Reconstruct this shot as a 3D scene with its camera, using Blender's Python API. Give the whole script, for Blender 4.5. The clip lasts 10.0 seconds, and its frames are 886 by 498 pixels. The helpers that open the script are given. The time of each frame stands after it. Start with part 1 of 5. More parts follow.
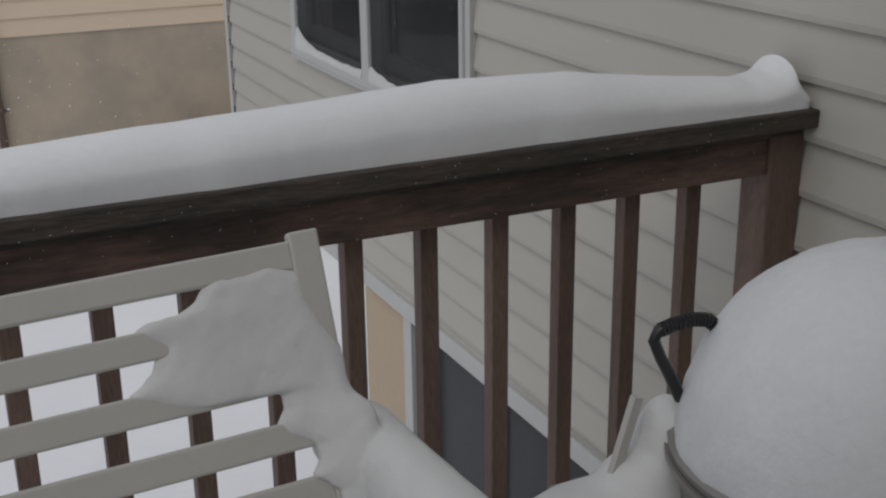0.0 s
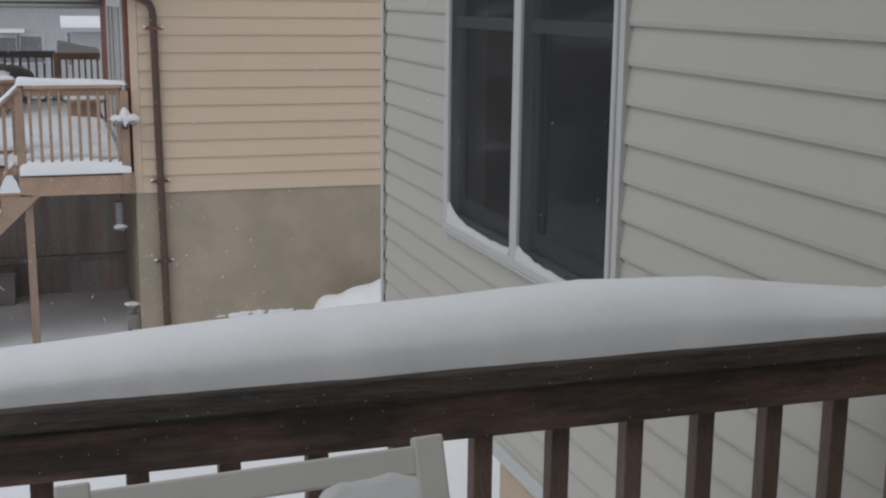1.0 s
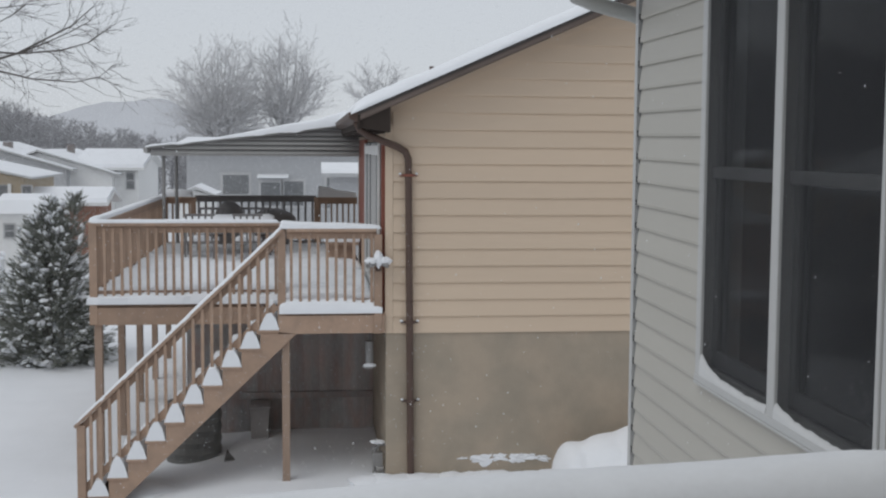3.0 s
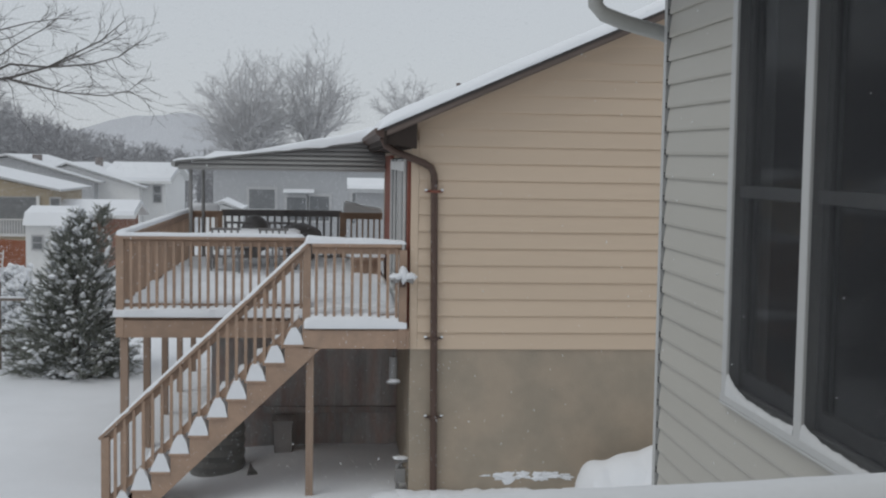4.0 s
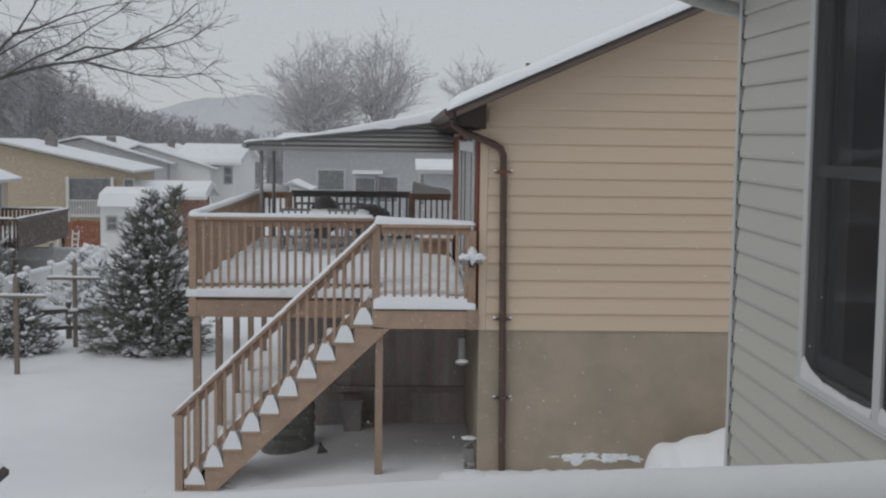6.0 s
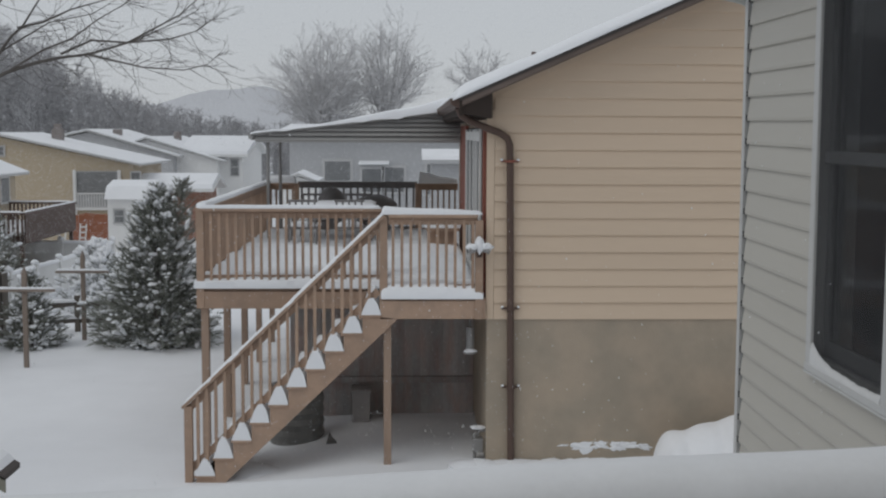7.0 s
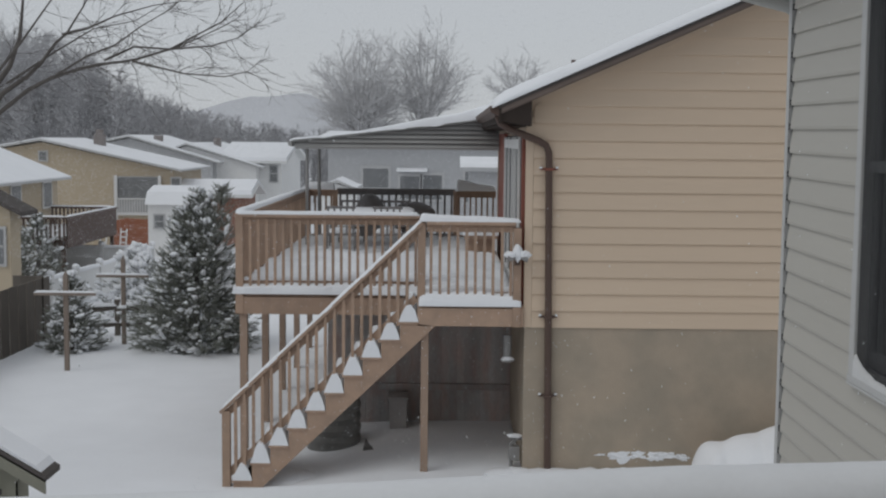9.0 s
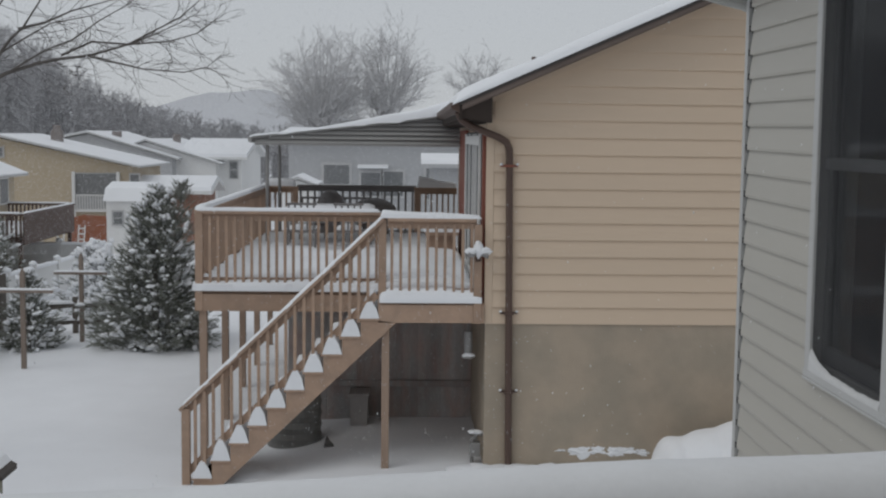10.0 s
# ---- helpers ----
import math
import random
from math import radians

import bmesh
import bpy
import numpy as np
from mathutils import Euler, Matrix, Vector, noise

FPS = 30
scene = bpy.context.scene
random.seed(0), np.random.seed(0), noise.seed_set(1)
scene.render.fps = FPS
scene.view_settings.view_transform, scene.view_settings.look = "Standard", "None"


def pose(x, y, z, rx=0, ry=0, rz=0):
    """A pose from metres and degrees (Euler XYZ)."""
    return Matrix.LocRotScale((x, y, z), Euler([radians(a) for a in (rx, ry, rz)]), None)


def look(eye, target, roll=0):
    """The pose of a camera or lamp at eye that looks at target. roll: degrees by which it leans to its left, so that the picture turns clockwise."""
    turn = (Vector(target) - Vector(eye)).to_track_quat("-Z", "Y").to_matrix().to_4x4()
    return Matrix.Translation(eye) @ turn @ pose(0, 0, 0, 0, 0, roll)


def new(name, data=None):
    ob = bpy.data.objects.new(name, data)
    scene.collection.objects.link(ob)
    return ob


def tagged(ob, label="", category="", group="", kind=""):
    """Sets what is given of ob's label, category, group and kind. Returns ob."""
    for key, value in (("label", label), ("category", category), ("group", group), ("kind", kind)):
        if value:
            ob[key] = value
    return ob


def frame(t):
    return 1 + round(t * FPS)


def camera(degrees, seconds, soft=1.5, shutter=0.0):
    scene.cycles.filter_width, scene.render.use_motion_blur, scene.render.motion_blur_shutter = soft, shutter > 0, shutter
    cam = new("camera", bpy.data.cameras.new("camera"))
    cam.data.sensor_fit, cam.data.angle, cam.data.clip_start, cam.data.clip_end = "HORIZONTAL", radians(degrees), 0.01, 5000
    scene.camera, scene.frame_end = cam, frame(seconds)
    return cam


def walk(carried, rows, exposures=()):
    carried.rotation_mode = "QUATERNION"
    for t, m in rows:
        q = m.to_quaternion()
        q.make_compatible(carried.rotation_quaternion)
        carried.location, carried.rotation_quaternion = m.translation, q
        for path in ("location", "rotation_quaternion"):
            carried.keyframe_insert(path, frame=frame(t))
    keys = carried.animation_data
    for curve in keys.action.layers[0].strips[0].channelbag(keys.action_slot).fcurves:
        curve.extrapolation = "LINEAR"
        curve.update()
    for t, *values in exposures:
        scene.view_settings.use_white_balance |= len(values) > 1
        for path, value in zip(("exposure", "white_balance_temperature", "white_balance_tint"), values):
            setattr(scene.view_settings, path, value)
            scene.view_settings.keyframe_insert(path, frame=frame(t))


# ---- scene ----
cam = camera(40.35, 10.0, soft=2.2)
PATH = [
    (0.0, pose(0.015, -0.024, 3.885, 70.73, 0.75, -25.51)),
    (0.5, pose(0.035, -0.015, 3.916, 74.83, 0.57, -20.22)),
    (1.0, pose(0.041, -0.016, 3.942, 78.45, -0.60, -17.90)),
    (1.5, pose(0.029, -0.006, 3.950, 82.54, -0.46, -13.82)),
    (2.0, pose(0.018, 0.002, 3.960, 84.04, 0.34, -9.22)),
    (2.5, pose(0.014, 0.006, 3.964, 84.56, -0.11, -7.25)),
    (2.7, pose(0.012, 0.005, 3.964, 84.72, -0.22, -6.79)),
    (3.8, pose(0.005, 0.002, 3.964, 86.14, -0.79, -5.59)),
    (4.0, pose(0.003, 0.002, 3.964, 85.90, -0.90, -5.16)),
    (4.5, pose(-0.002, 0.007, 3.964, 85.48, -0.85, -4.05)),
    (5.0, pose(-0.004, 0.008, 3.960, 85.36, -0.95, -3.23)),
    (5.5, pose(-0.008, 0.007, 3.958, 85.09, -0.98, -2.59)),
    (6.0, pose(-0.013, 0.007, 3.958, 84.96, -0.76, -1.95)),
    (6.2, pose(-0.013, 0.007, 3.958, 84.96, -0.65, -1.68)),
    (7.3, pose(-0.015, 0.006, 3.957, 84.37, -0.04, -1.59)),
    (7.5, pose(-0.016, 0.006, 3.956, 84.45, 0.07, -1.40)),
    (8.0, pose(-0.021, 0.007, 3.956, 84.58, -0.13, -0.66)),
    (8.5, pose(-0.022, 0.008, 3.955, 84.76, -0.40, -0.01)),
    (9.0, pose(-0.026, 0.007, 3.954, 84.83, -0.53, 0.14)),
    (9.5, pose(-0.023, 0.005, 3.952, 84.96, -0.55, -0.26)),
    (10.0, pose(-0.021, 0.005, 3.953, 84.69, -0.65, -1.70)),
]
EXPOSURES = [(0.0, 0.21, 6500, 10), (0.5, 0.27, 6450, 9.5), (1.0, 0.30, 6370, 9), (1.8, 0.36, 6370, 9), (2.5, 0.37, 6340, 8.5), (4.0, 0.20, 6320, 6.5), (5.0, 0.11, 6340, 6), (6.0, 0.10, 6400, 7), (8.0, 0.07, 6420, 7.5), (10.0, 0.06, 6420, 7.5)]
walk(cam, PATH, EXPOSURES)

# world: an even, snowy overcast
world = bpy.data.worlds.new("overcast")
scene.world = world
world.use_nodes = True
wn, wl = world.node_tree.nodes, world.node_tree.links
sky = wn.new("ShaderNodeTexSky")
sky.sky_type, sky.sun_disc = "NISHITA", False
sky.sun_elevation, sky.sun_rotation = radians(52), radians(-128)
cloud = wn.new("ShaderNodeMixRGB")
cloud.inputs[0].default_value = 0.94
cloud.inputs[2].default_value = (4.75, 4.85, 5.12, 1)
wl.new(sky.outputs[0], cloud.inputs[1])
wl.new(cloud.outputs[0], wn["Background"].inputs[0])
wn["Background"].inputs[1].default_value = 0.1
sun = new("sun", bpy.data.lights.new("sun", "SUN"))
sun.data.energy, sun.data.angle, sun.data.color = 0.5, radians(40), (1.0, 0.97, 0.93)
sun.matrix_world = look((-13, -2, 20), (0, 8, 0))


# ---- materials ----
def mat(name, col, rough=0.7, metal=0.0, var=0.12, scale=6.0, bump=0.0, bscale=60.0, tint=None, tamt=0.0, stretch=(1, 1, 1), rnd=0.0, fine=0.06, spec=0.35):
    """A procedural surface: base colour, broad stains, fine grain, relief, and a shift per object."""
    m = bpy.data.materials.new(name)
    m.use_nodes = True
    n, l = m.node_tree.nodes, m.node_tree.links
    b = n["Principled BSDF"]
    b.inputs["Roughness"].default_value, b.inputs["Metallic"].default_value = rough, metal
    b.inputs["Specular IOR Level"].default_value = spec
    geo = n.new("ShaderNodeNewGeometry")
    mp = n.new("ShaderNodeMapping")
    mp.inputs["Scale"].default_value = stretch
    l.new(geo.outputs["Position"], mp.inputs["Vector"])

    def noi(sc, det=4):
        t = n.new("ShaderNodeTexNoise")
        t.inputs["Scale"].default_value, t.inputs["Detail"].default_value = sc, det
        l.new(mp.outputs[0], t.inputs["Vector"])
        return t.outputs[0]

    def mad(a, k, c):
        q = n.new("ShaderNodeMath")
        q.operation = "MULTIPLY_ADD"
        l.new(a, q.inputs[0])
        q.inputs[1].default_value, q.inputs[2].default_value = k, c
        return q.outputs[0]

    def mul(a, c):
        q = n.new("ShaderNodeMath")
        q.operation = "MULTIPLY"
        l.new(a, q.inputs[0]), l.new(c, q.inputs[1])
        return q.outputs[0]

    big, small = noi(scale), noi(scale * 14, 3)
    f = mul(mad(big, 2 * var, 1 - var), mad(small, 2 * fine, 1 - fine))
    if rnd:
        oi = n.new("ShaderNodeObjectInfo")
        f = mul(f, mad(oi.outputs["Random"], 2 * rnd, 1 - rnd))
    base = n.new("ShaderNodeMixRGB")
    base.inputs[1].default_value = (*col, 1)
    base.inputs[2].default_value = (*(tint or col), 1)
    if tint:
        r = n.new("ShaderNodeValToRGB")
        r.color_ramp.elements[0].position, r.color_ramp.elements[1].position = 0.5 - tamt / 3, 0.75 - tamt / 3
        l.new(noi(scale * 2.3, 6), r.inputs[0])
        l.new(r.outputs[0], base.inputs[0])
    sc = n.new("ShaderNodeVectorMath")
    sc.operation = "SCALE"
    l.new(base.outputs[0], sc.inputs[0]), l.new(f, sc.inputs["Scale"])
    l.new(sc.outputs[0], b.inputs["Base Color"])
    if bump:
        bu = n.new("ShaderNodeBump")
        bu.inputs["Strength"].default_value, bu.inputs["Distance"].default_value = bump, 0.01
        l.new(noi(bscale, 5), bu.inputs["Height"])
        l.new(bu.outputs[0], b.inputs["Normal"])
    return m


SNOW = mat("snow", (0.83, 0.845, 0.87), 0.85, var=0.05, scale=1.5, bump=0.09, bscale=60, fine=0.02, spec=0.2)
# Snow with shade mixed into its grey, for chair, shelf, sill and flecks
SNOW_SHADE = mat("snow_greyed_for_shade", (0.58, 0.58, 0.575), 0.8, var=0.10, scale=12, bump=0.22, bscale=40, fine=0.03, spec=0.25)
SNOW_DULL = mat("settled_snow", (0.765, 0.775, 0.79), 0.85, var=0.06, scale=5, bump=0.13, bscale=45, fine=0.03, spec=0.2)
# Granular snow, greyed all over in place of the shade on the grill dome
SNOW_GREY = mat("granular_snow_toned_for_shade", (0.60, 0.608, 0.62), 0.85, var=0.10, scale=7, bump=0.3, bscale=38, fine=0.05, spec=0.2)
SIDING = mat("grey_beige_vinyl", (0.445, 0.426, 0.382), 0.5, var=0.05, scale=1.2, bump=0.05, bscale=30, rnd=0.015, stretch=(1, 0.3, 3), fine=0.02)
TRIM = mat("white_vinyl_trim", (0.48, 0.48, 0.47), 0.45, var=0.06, scale=3, fine=0.03)
TAN = mat("tan_aluminium_siding", (0.64, 0.51, 0.385), 0.55, var=0.05, scale=0.9, bump=0.05, bscale=25, rnd=0.02, stretch=(0.3, 1, 2), fine=0.02)
PARGE = mat("parged_foundation", (0.41, 0.34, 0.265), 0.9, var=0.10, scale=0.8, bump=0.3, bscale=50, fine=0.05, tint=(0.34, 0.295, 0.235), tamt=0.3)
DARKSTAIN = mat("dark_brown_stained_wood", (0.16, 0.098, 0.076), 0.62, var=0.55, scale=13, bump=0.35, bscale=35, stretch=(0.15, 1, 1), tint=(0.06, 0.044, 0.037), tamt=0.5, fine=0.5)
DARKSTAIN_V = mat("dark_brown_stained_baluster", (0.125, 0.083, 0.066), 0.62, var=0.55, scale=13, bump=0.35, bscale=35, stretch=(1, 1, 0.2), rnd=0.15, fine=0.45)
CAPWOOD = mat("weathered_black_brown_cap", (0.042, 0.037, 0.031), 0.6, var=0.6, scale=18, bump=0.9, bscale=55, stretch=(0.12, 1, 1), tint=(0.068, 0.052, 0.041), tamt=0.3, fine=0.75)
DECKWOOD = mat("brown_deck_wood", (0.40, 0.28, 0.205), 0.75, var=0.15, scale=2.5, bump=0.2, bscale=30, tint=(0.34, 0.245, 0.185), tamt=0.2, rnd=0.10, fine=0.08)
POSTWOOD = mat("brown_post_wood", (0.35, 0.255, 0.195), 0.78, var=0.15, scale=3, bump=0.2, stretch=(1, 1, 0.2), rnd=0.1, fine=0.1)
BROWNMETAL = mat("brown_painted_metal", (0.10, 0.065, 0.052), 0.45, var=0.12, scale=4, fine=0.05)
RAKE = mat("brown_rake_board", (0.19, 0.15, 0.13), 0.8, var=0.3, scale=2, bump=0.15, fine=0.08, stretch=(0.6, 1, 1))
RESIN = mat("grey_resin_plastic", (0.45, 0.44, 0.41), 0.5, var=0.05, scale=6, bump=0.1, bscale=80, fine=0.03)
BLACK = mat("black_plastic", (0.025, 0.025, 0.027), 0.3, var=0.15, scale=30)
KETTLE = mat("grey_enamel", (0.22, 0.21, 0.20), 0.35, var=0.15, scale=15, metal=0.2)
# Near-black paint standing in for unlit rooms and shaded gaps
DARK = mat("near_black_for_shade", (0.05, 0.05, 0.052), 0.9, var=0.2, scale=2)
RAIL = mat("grey_meeting_rail", (0.30, 0.30, 0.30), 0.5, var=0.08, scale=5)
SASH = mat("grey_sash", (0.19, 0.19, 0.19), 0.5, var=0.08, scale=5)
ALU = mat("white_aluminium_awning", (0.36, 0.355, 0.345), 0.45, var=0.12, scale=1.5, fine=0.06)
ALUDARK = mat("dull_grey_aluminium", (0.27, 0.265, 0.26), 0.5, var=0.15, scale=2)
SHINGLE = mat("dark_shingle", (0.09, 0.08, 0.075), 0.9, var=0.2, scale=6)
RED = mat("red_brown_paint", (0.24, 0.085, 0.06), 0.6, var=0.15, scale=5)
BRICKRED = mat("red_brown_brick", (0.30, 0.165, 0.12), 0.85, var=0.2, scale=4)
# Bin grey raised to take in the haze before the under-deck space
CONCRETE = mat("bin_grey_paled_for_haze", (0.33, 0.31, 0.30), 0.9, var=0.3, scale=3, bump=0.3)
WHITE = mat("white_paint", (0.72, 0.72, 0.71), 0.5, var=0.06, scale=2)
BARK = mat("grey_bark", (0.11, 0.10, 0.095), 0.9, var=0.25, scale=6, bump=0.4, bscale=40)
# Far bark painted pale in place of the haze before the trees
BARKFAR = mat("grey_bark_paled_for_haze", (0.56, 0.555, 0.56), 0.95, var=0.15, scale=1.0)
# Needle green raised well above its own tone to include haze
NEEDLE = mat("green_needles_paled_for_haze", (0.215, 0.225, 0.19), 0.85, var=0.35, scale=4, fine=0.2, tint=(0.33, 0.335, 0.315), tamt=0.25)
GREYWOOD = mat("weathered_grey_wood", (0.13, 0.115, 0.10), 0.9, var=0.2, scale=3, rnd=0.15, bump=0.2)
# Woods' grey lightened, distance haze being put into the colour
WOODSMAT = mat("bare_woods_paled_for_haze", (0.37, 0.368, 0.378), 0.95, var=0.12, scale=0.1)


def glass_material():
    m = bpy.data.materials.new("window_glass")
    m.use_nodes = True
    b = m.node_tree.nodes["Principled BSDF"]
    b.inputs["Base Color"].default_value = (0.85, 0.88, 0.88, 1)
    b.inputs["Roughness"].default_value, b.inputs["IOR"].default_value = 0.03, 1.45
    b.inputs["Transmission Weight"].default_value = 1.0
    return m


def screen_material():
    """Fine dark mesh of an insect screen, half see-through."""
    m = bpy.data.materials.new("insect_screen")
    m.use_nodes = True
    n, l = m.node_tree.nodes, m.node_tree.links
    b = n["Principled BSDF"]
    b.inputs["Base Color"].default_value = (0.046, 0.047, 0.05, 1)
    b.inputs["Roughness"].default_value, b.inputs["Specular IOR Level"].default_value = 0.7, 0.1
    t, mix = n.new("ShaderNodeBsdfTransparent"), n.new("ShaderNodeMixShader")
    tex = n.new("ShaderNodeTexNoise")
    tex.inputs["Scale"].default_value = 3.0
    q = n.new("ShaderNodeMath")
    q.operation = "MULTIPLY_ADD"
    q.inputs[1].default_value, q.inputs[2].default_value = 0.2, 0.28
    l.new(tex.outputs[0], q.inputs[0]), l.new(q.outputs[0], mix.inputs[0])
    l.new(t.outputs[0], mix.inputs[1]), l.new(b.outputs[0], mix.inputs[2])
    l.new(mix.outputs[0], n["Material Output"].inputs[0])
    return m


GLASS, SCREEN = glass_material(), screen_material()


# ---- shape helpers ----
def part(name, bm, material, parent=None, label="", smooth=False):
    me = bpy.data.meshes.new(name)
    bmesh.ops.recalc_face_normals(bm, faces=bm.faces)
    if smooth:
        for f in bm.faces:
            f.smooth = True
        for e in bm.edges:                        # hard corners stay hard
            if len(e.link_faces) == 2 and e.calc_face_angle(0.0) > 1.0:
                e.smooth = False
    bm.to_mesh(me)
    bm.free()
    me.materials.append(material)
    ob = new(name, me)
    ob.parent = parent
    if label:
        tagged(ob, label)
    return ob


def thing(name, x, y, z, label, category, group="", kind=""):
    """An Empty at the thing's base; its parts are given in world metres and shifted under it."""
    return tagged(new(name), label, category, group, kind)


def cuboid(bm, x0, x1, y0, y1, z0, z1, bev=0.0):
    r = bmesh.ops.create_cube(bm, size=1.0, matrix=Matrix.Translation(((x0 + x1) / 2, (y0 + y1) / 2, (z0 + z1) / 2)) @ Matrix.Diagonal((x1 - x0, y1 - y0, z1 - z0, 1)))
    if bev:
        es = {e for v in r["verts"] for e in v.link_edges}
        bmesh.ops.bevel(bm, geom=list(es), offset=bev, segments=2, affect="EDGES", profile=0.5)
    return bm


def box(x0, x1, y0, y1, z0, z1, bev=0.0):
    return cuboid(bmesh.new(), x0, x1, y0, y1, z0, z1, bev)


def prism(poly, axis, a, b, bm=None):
    """A polygon in the two other axes (x, y, z order), drawn out from a to b along axis."""
    bm = bm or bmesh.new()

    def p(u, v, w):
        return {"x": (w, u, v), "y": (u, w, v), "z": (u, v, w)}[axis]
    lo = [bm.verts.new(p(u, v, a)) for u, v in poly]
    hi = [bm.verts.new(p(u, v, b)) for u, v in poly]
    bm.faces.new(lo), bm.faces.new(hi[::-1])
    for i in range(len(poly)):
        j = (i + 1) % len(poly)
        bm.faces.new((lo[i], hi[i], hi[j], lo[j]))
    return bm


def tube(bm, pts, radii, n=8, cap=True):
    """A round pipe or limb through points, with a radius at each."""
    pts = [Vector(p) for p in pts]
    if not isinstance(radii, (list, tuple)):
        radii = [radii] * len(pts)
    rings = []
    for i, p in enumerate(pts):
        d = (pts[min(i + 1, len(pts) - 1)] - pts[max(i - 1, 0)]).normalized()
        u = d.orthogonal().normalized() if i == 0 else (u - d * u.dot(d)).normalized()
        w = d.cross(u)
        rings.append([bm.verts.new(p + (u * math.cos(6.2832 * k / n) + w * math.sin(6.2832 * k / n)) * radii[i]) for k in range(n)])
    for a, b in zip(rings, rings[1:]):
        for k in range(n):
            bm.faces.new((a[k], a[(k + 1) % n], b[(k + 1) % n], b[k]))
    if cap:
        bm.faces.new(rings[0][::-1]), bm.faces.new(rings[-1])
    return bm


def beam(bm, p, q, w, h):
    """A square bar from p to q, w wide across and h high."""
    p, q = Vector(p), Vector(q)
    d = (q - p).normalized()
    side = d.cross(Vector((0, 0, 1)))
    side = side.normalized() if side.length > 1e-4 else Vector((1, 0, 0))
    up = side.cross(d)
    c = [(side * a * w / 2 + up * b * h / 2) for a, b in ((-1, -1), (1, -1), (1, 1), (-1, 1))]
    lo, hi = [bm.verts.new(p + k) for k in c], [bm.verts.new(q + k) for k in c]
    bm.faces.new(lo[::-1]), bm.faces.new(hi)
    for i in range(4):
        bm.faces.new((lo[i], lo[(i + 1) % 4], hi[(i + 1) % 4], hi[i]))
    return bm


def fbm(x, y, z=0.0):
    return noise.fractal(Vector((x, y, z)), 1.0, 2.0, 4)


def ridge(p, q, width, height, seed, uneven=0.25, ends=0.06, steps=60, seg=12, hfun=None, droop=0.0, full=0.62):
    """A rounded ridge of snow along the line p-q, flat beneath, with uneven crest and edges."""
    p, q = Vector(p), Vector(q)
    d = q - p
    side = d.cross(Vector((0, 0, 1))).normalized()
    bm = bmesh.new()
    rows = []
    for i in range(steps + 1):
        t = i / steps
        s = t * d.length
        e = min(1.0, s / ends, (d.length - s) / ends) if ends else 1.0
        e = math.sqrt(max(0.0, 1 - (1 - e) ** 2)) * 0.96 + 0.04
        h = (hfun(t) if hfun else height) * (1 + uneven * fbm(s * 1.7, seed)) * e
        w = width * (1 + 0.10 * fbm(s * 3.1, seed + 7)) * (0.8 + 0.2 * e)
        row = []
        for k in range(seg + 1):
            a = math.pi * k / seg
            c, sn = -math.cos(a), math.sin(a)
            lo = -droop * (0.5 + 0.5 * fbm(s * 4, seed + 3 + k)) if k in (0, seg) else 0.0
            u = c * (0.5 * w) * (1.0 if abs(c) < 0.99 else 0.94)
            v = h * sn ** full + 0.012 * h * fbm(s * 9, k * 0.7, seed)
            row.append(bm.verts.new(p + d * t + side * u + Vector((0, 0, v + lo))))
        rows.append(row)
    for a, b in zip(rows, rows[1:]):
        for k in range(seg):
            bm.faces.new((a[k], b[k], b[k + 1], a[k + 1]))
        bm.faces.new((a[seg], b[seg], b[0], a[0]))
    bm.faces.new(rows[0]), bm.faces.new(rows[-1][::-1])
    return bm


def blob(center, size, seed, sub=3, rough=0.2, flat=None):
    """A lumpy mound; flat cuts its underside at that height."""
    bm = bmesh.new()
    bmesh.ops.create_icosphere(bm, subdivisions=sub, radius=1.0)
    for v in bm.verts:
        k = 1 + rough * fbm(v.co.x * 1.6 + seed, v.co.y * 1.6, v.co.z * 1.6)
        v.co = Vector((v.co.x * size[0] * k, v.co.y * size[1] * k, v.co.z * size[2] * k)) + Vector(center)
        if flat is not None and v.co.z < flat:
            v.co.z = flat
    return bm


# ---- ground ----
def ground_z(x, y):
    z = -0.20 * min(1, max(0, (-x - 0.6) / 1.4)) * min(1, max(0, (19 - y) / 5)) * (1 if y > 8 else max(0, y / 8))
    z += 0.05 * fbm(x * 0.35, y * 0.35) * min(1, max(0.25, (abs(x) + abs(y - 10)) / 12))
    if y > 24:
        z += -0.25 * min(1, (y - 24) / 12)
    return z


bm = bmesh.new()
xs = [-3000, -800, -250, -120, -60] + [-40 + 1.0 * i for i in range(27)] + [-13 + 0.3 * i for i in range(70)] + [8.5 + 1.5 * i for i in range(20)] + [60, 120, 250, 800, 3000]
ys = [-3000, -500, -100, -30, -12, -6] + [-3 + 0.3 * i for i in range(110)] + [30.5 + 1.5 * i for i in range(34)] + [90, 130, 250, 800, 3000]
grid = [[bm.verts.new((x, y, ground_z(x, y))) for x in xs] for y in ys]
for a, b in zip(grid, grid[1:]):
    for i in range(len(xs) - 1):
        bm.faces.new((a[i], a[i + 1], b[i + 1], b[i]))
tagged(part("ground", bm, SNOW, smooth=True), "deep fresh snow covering the back yards", "ground", kind="structure")

# ---- our house: the sided wall beside the deck, with its window ----
X0, YC = 1.735, 6.24
WZ0, WZ1, WY0, WY1 = 2.965, 4.85, 3.42, 5.12        # the window opening with its casing
wall = tagged(new("wall_east"), "grey-beige vinyl lap siding wall beside the deck", "wall", kind="structure")
bm = bmesh.new()
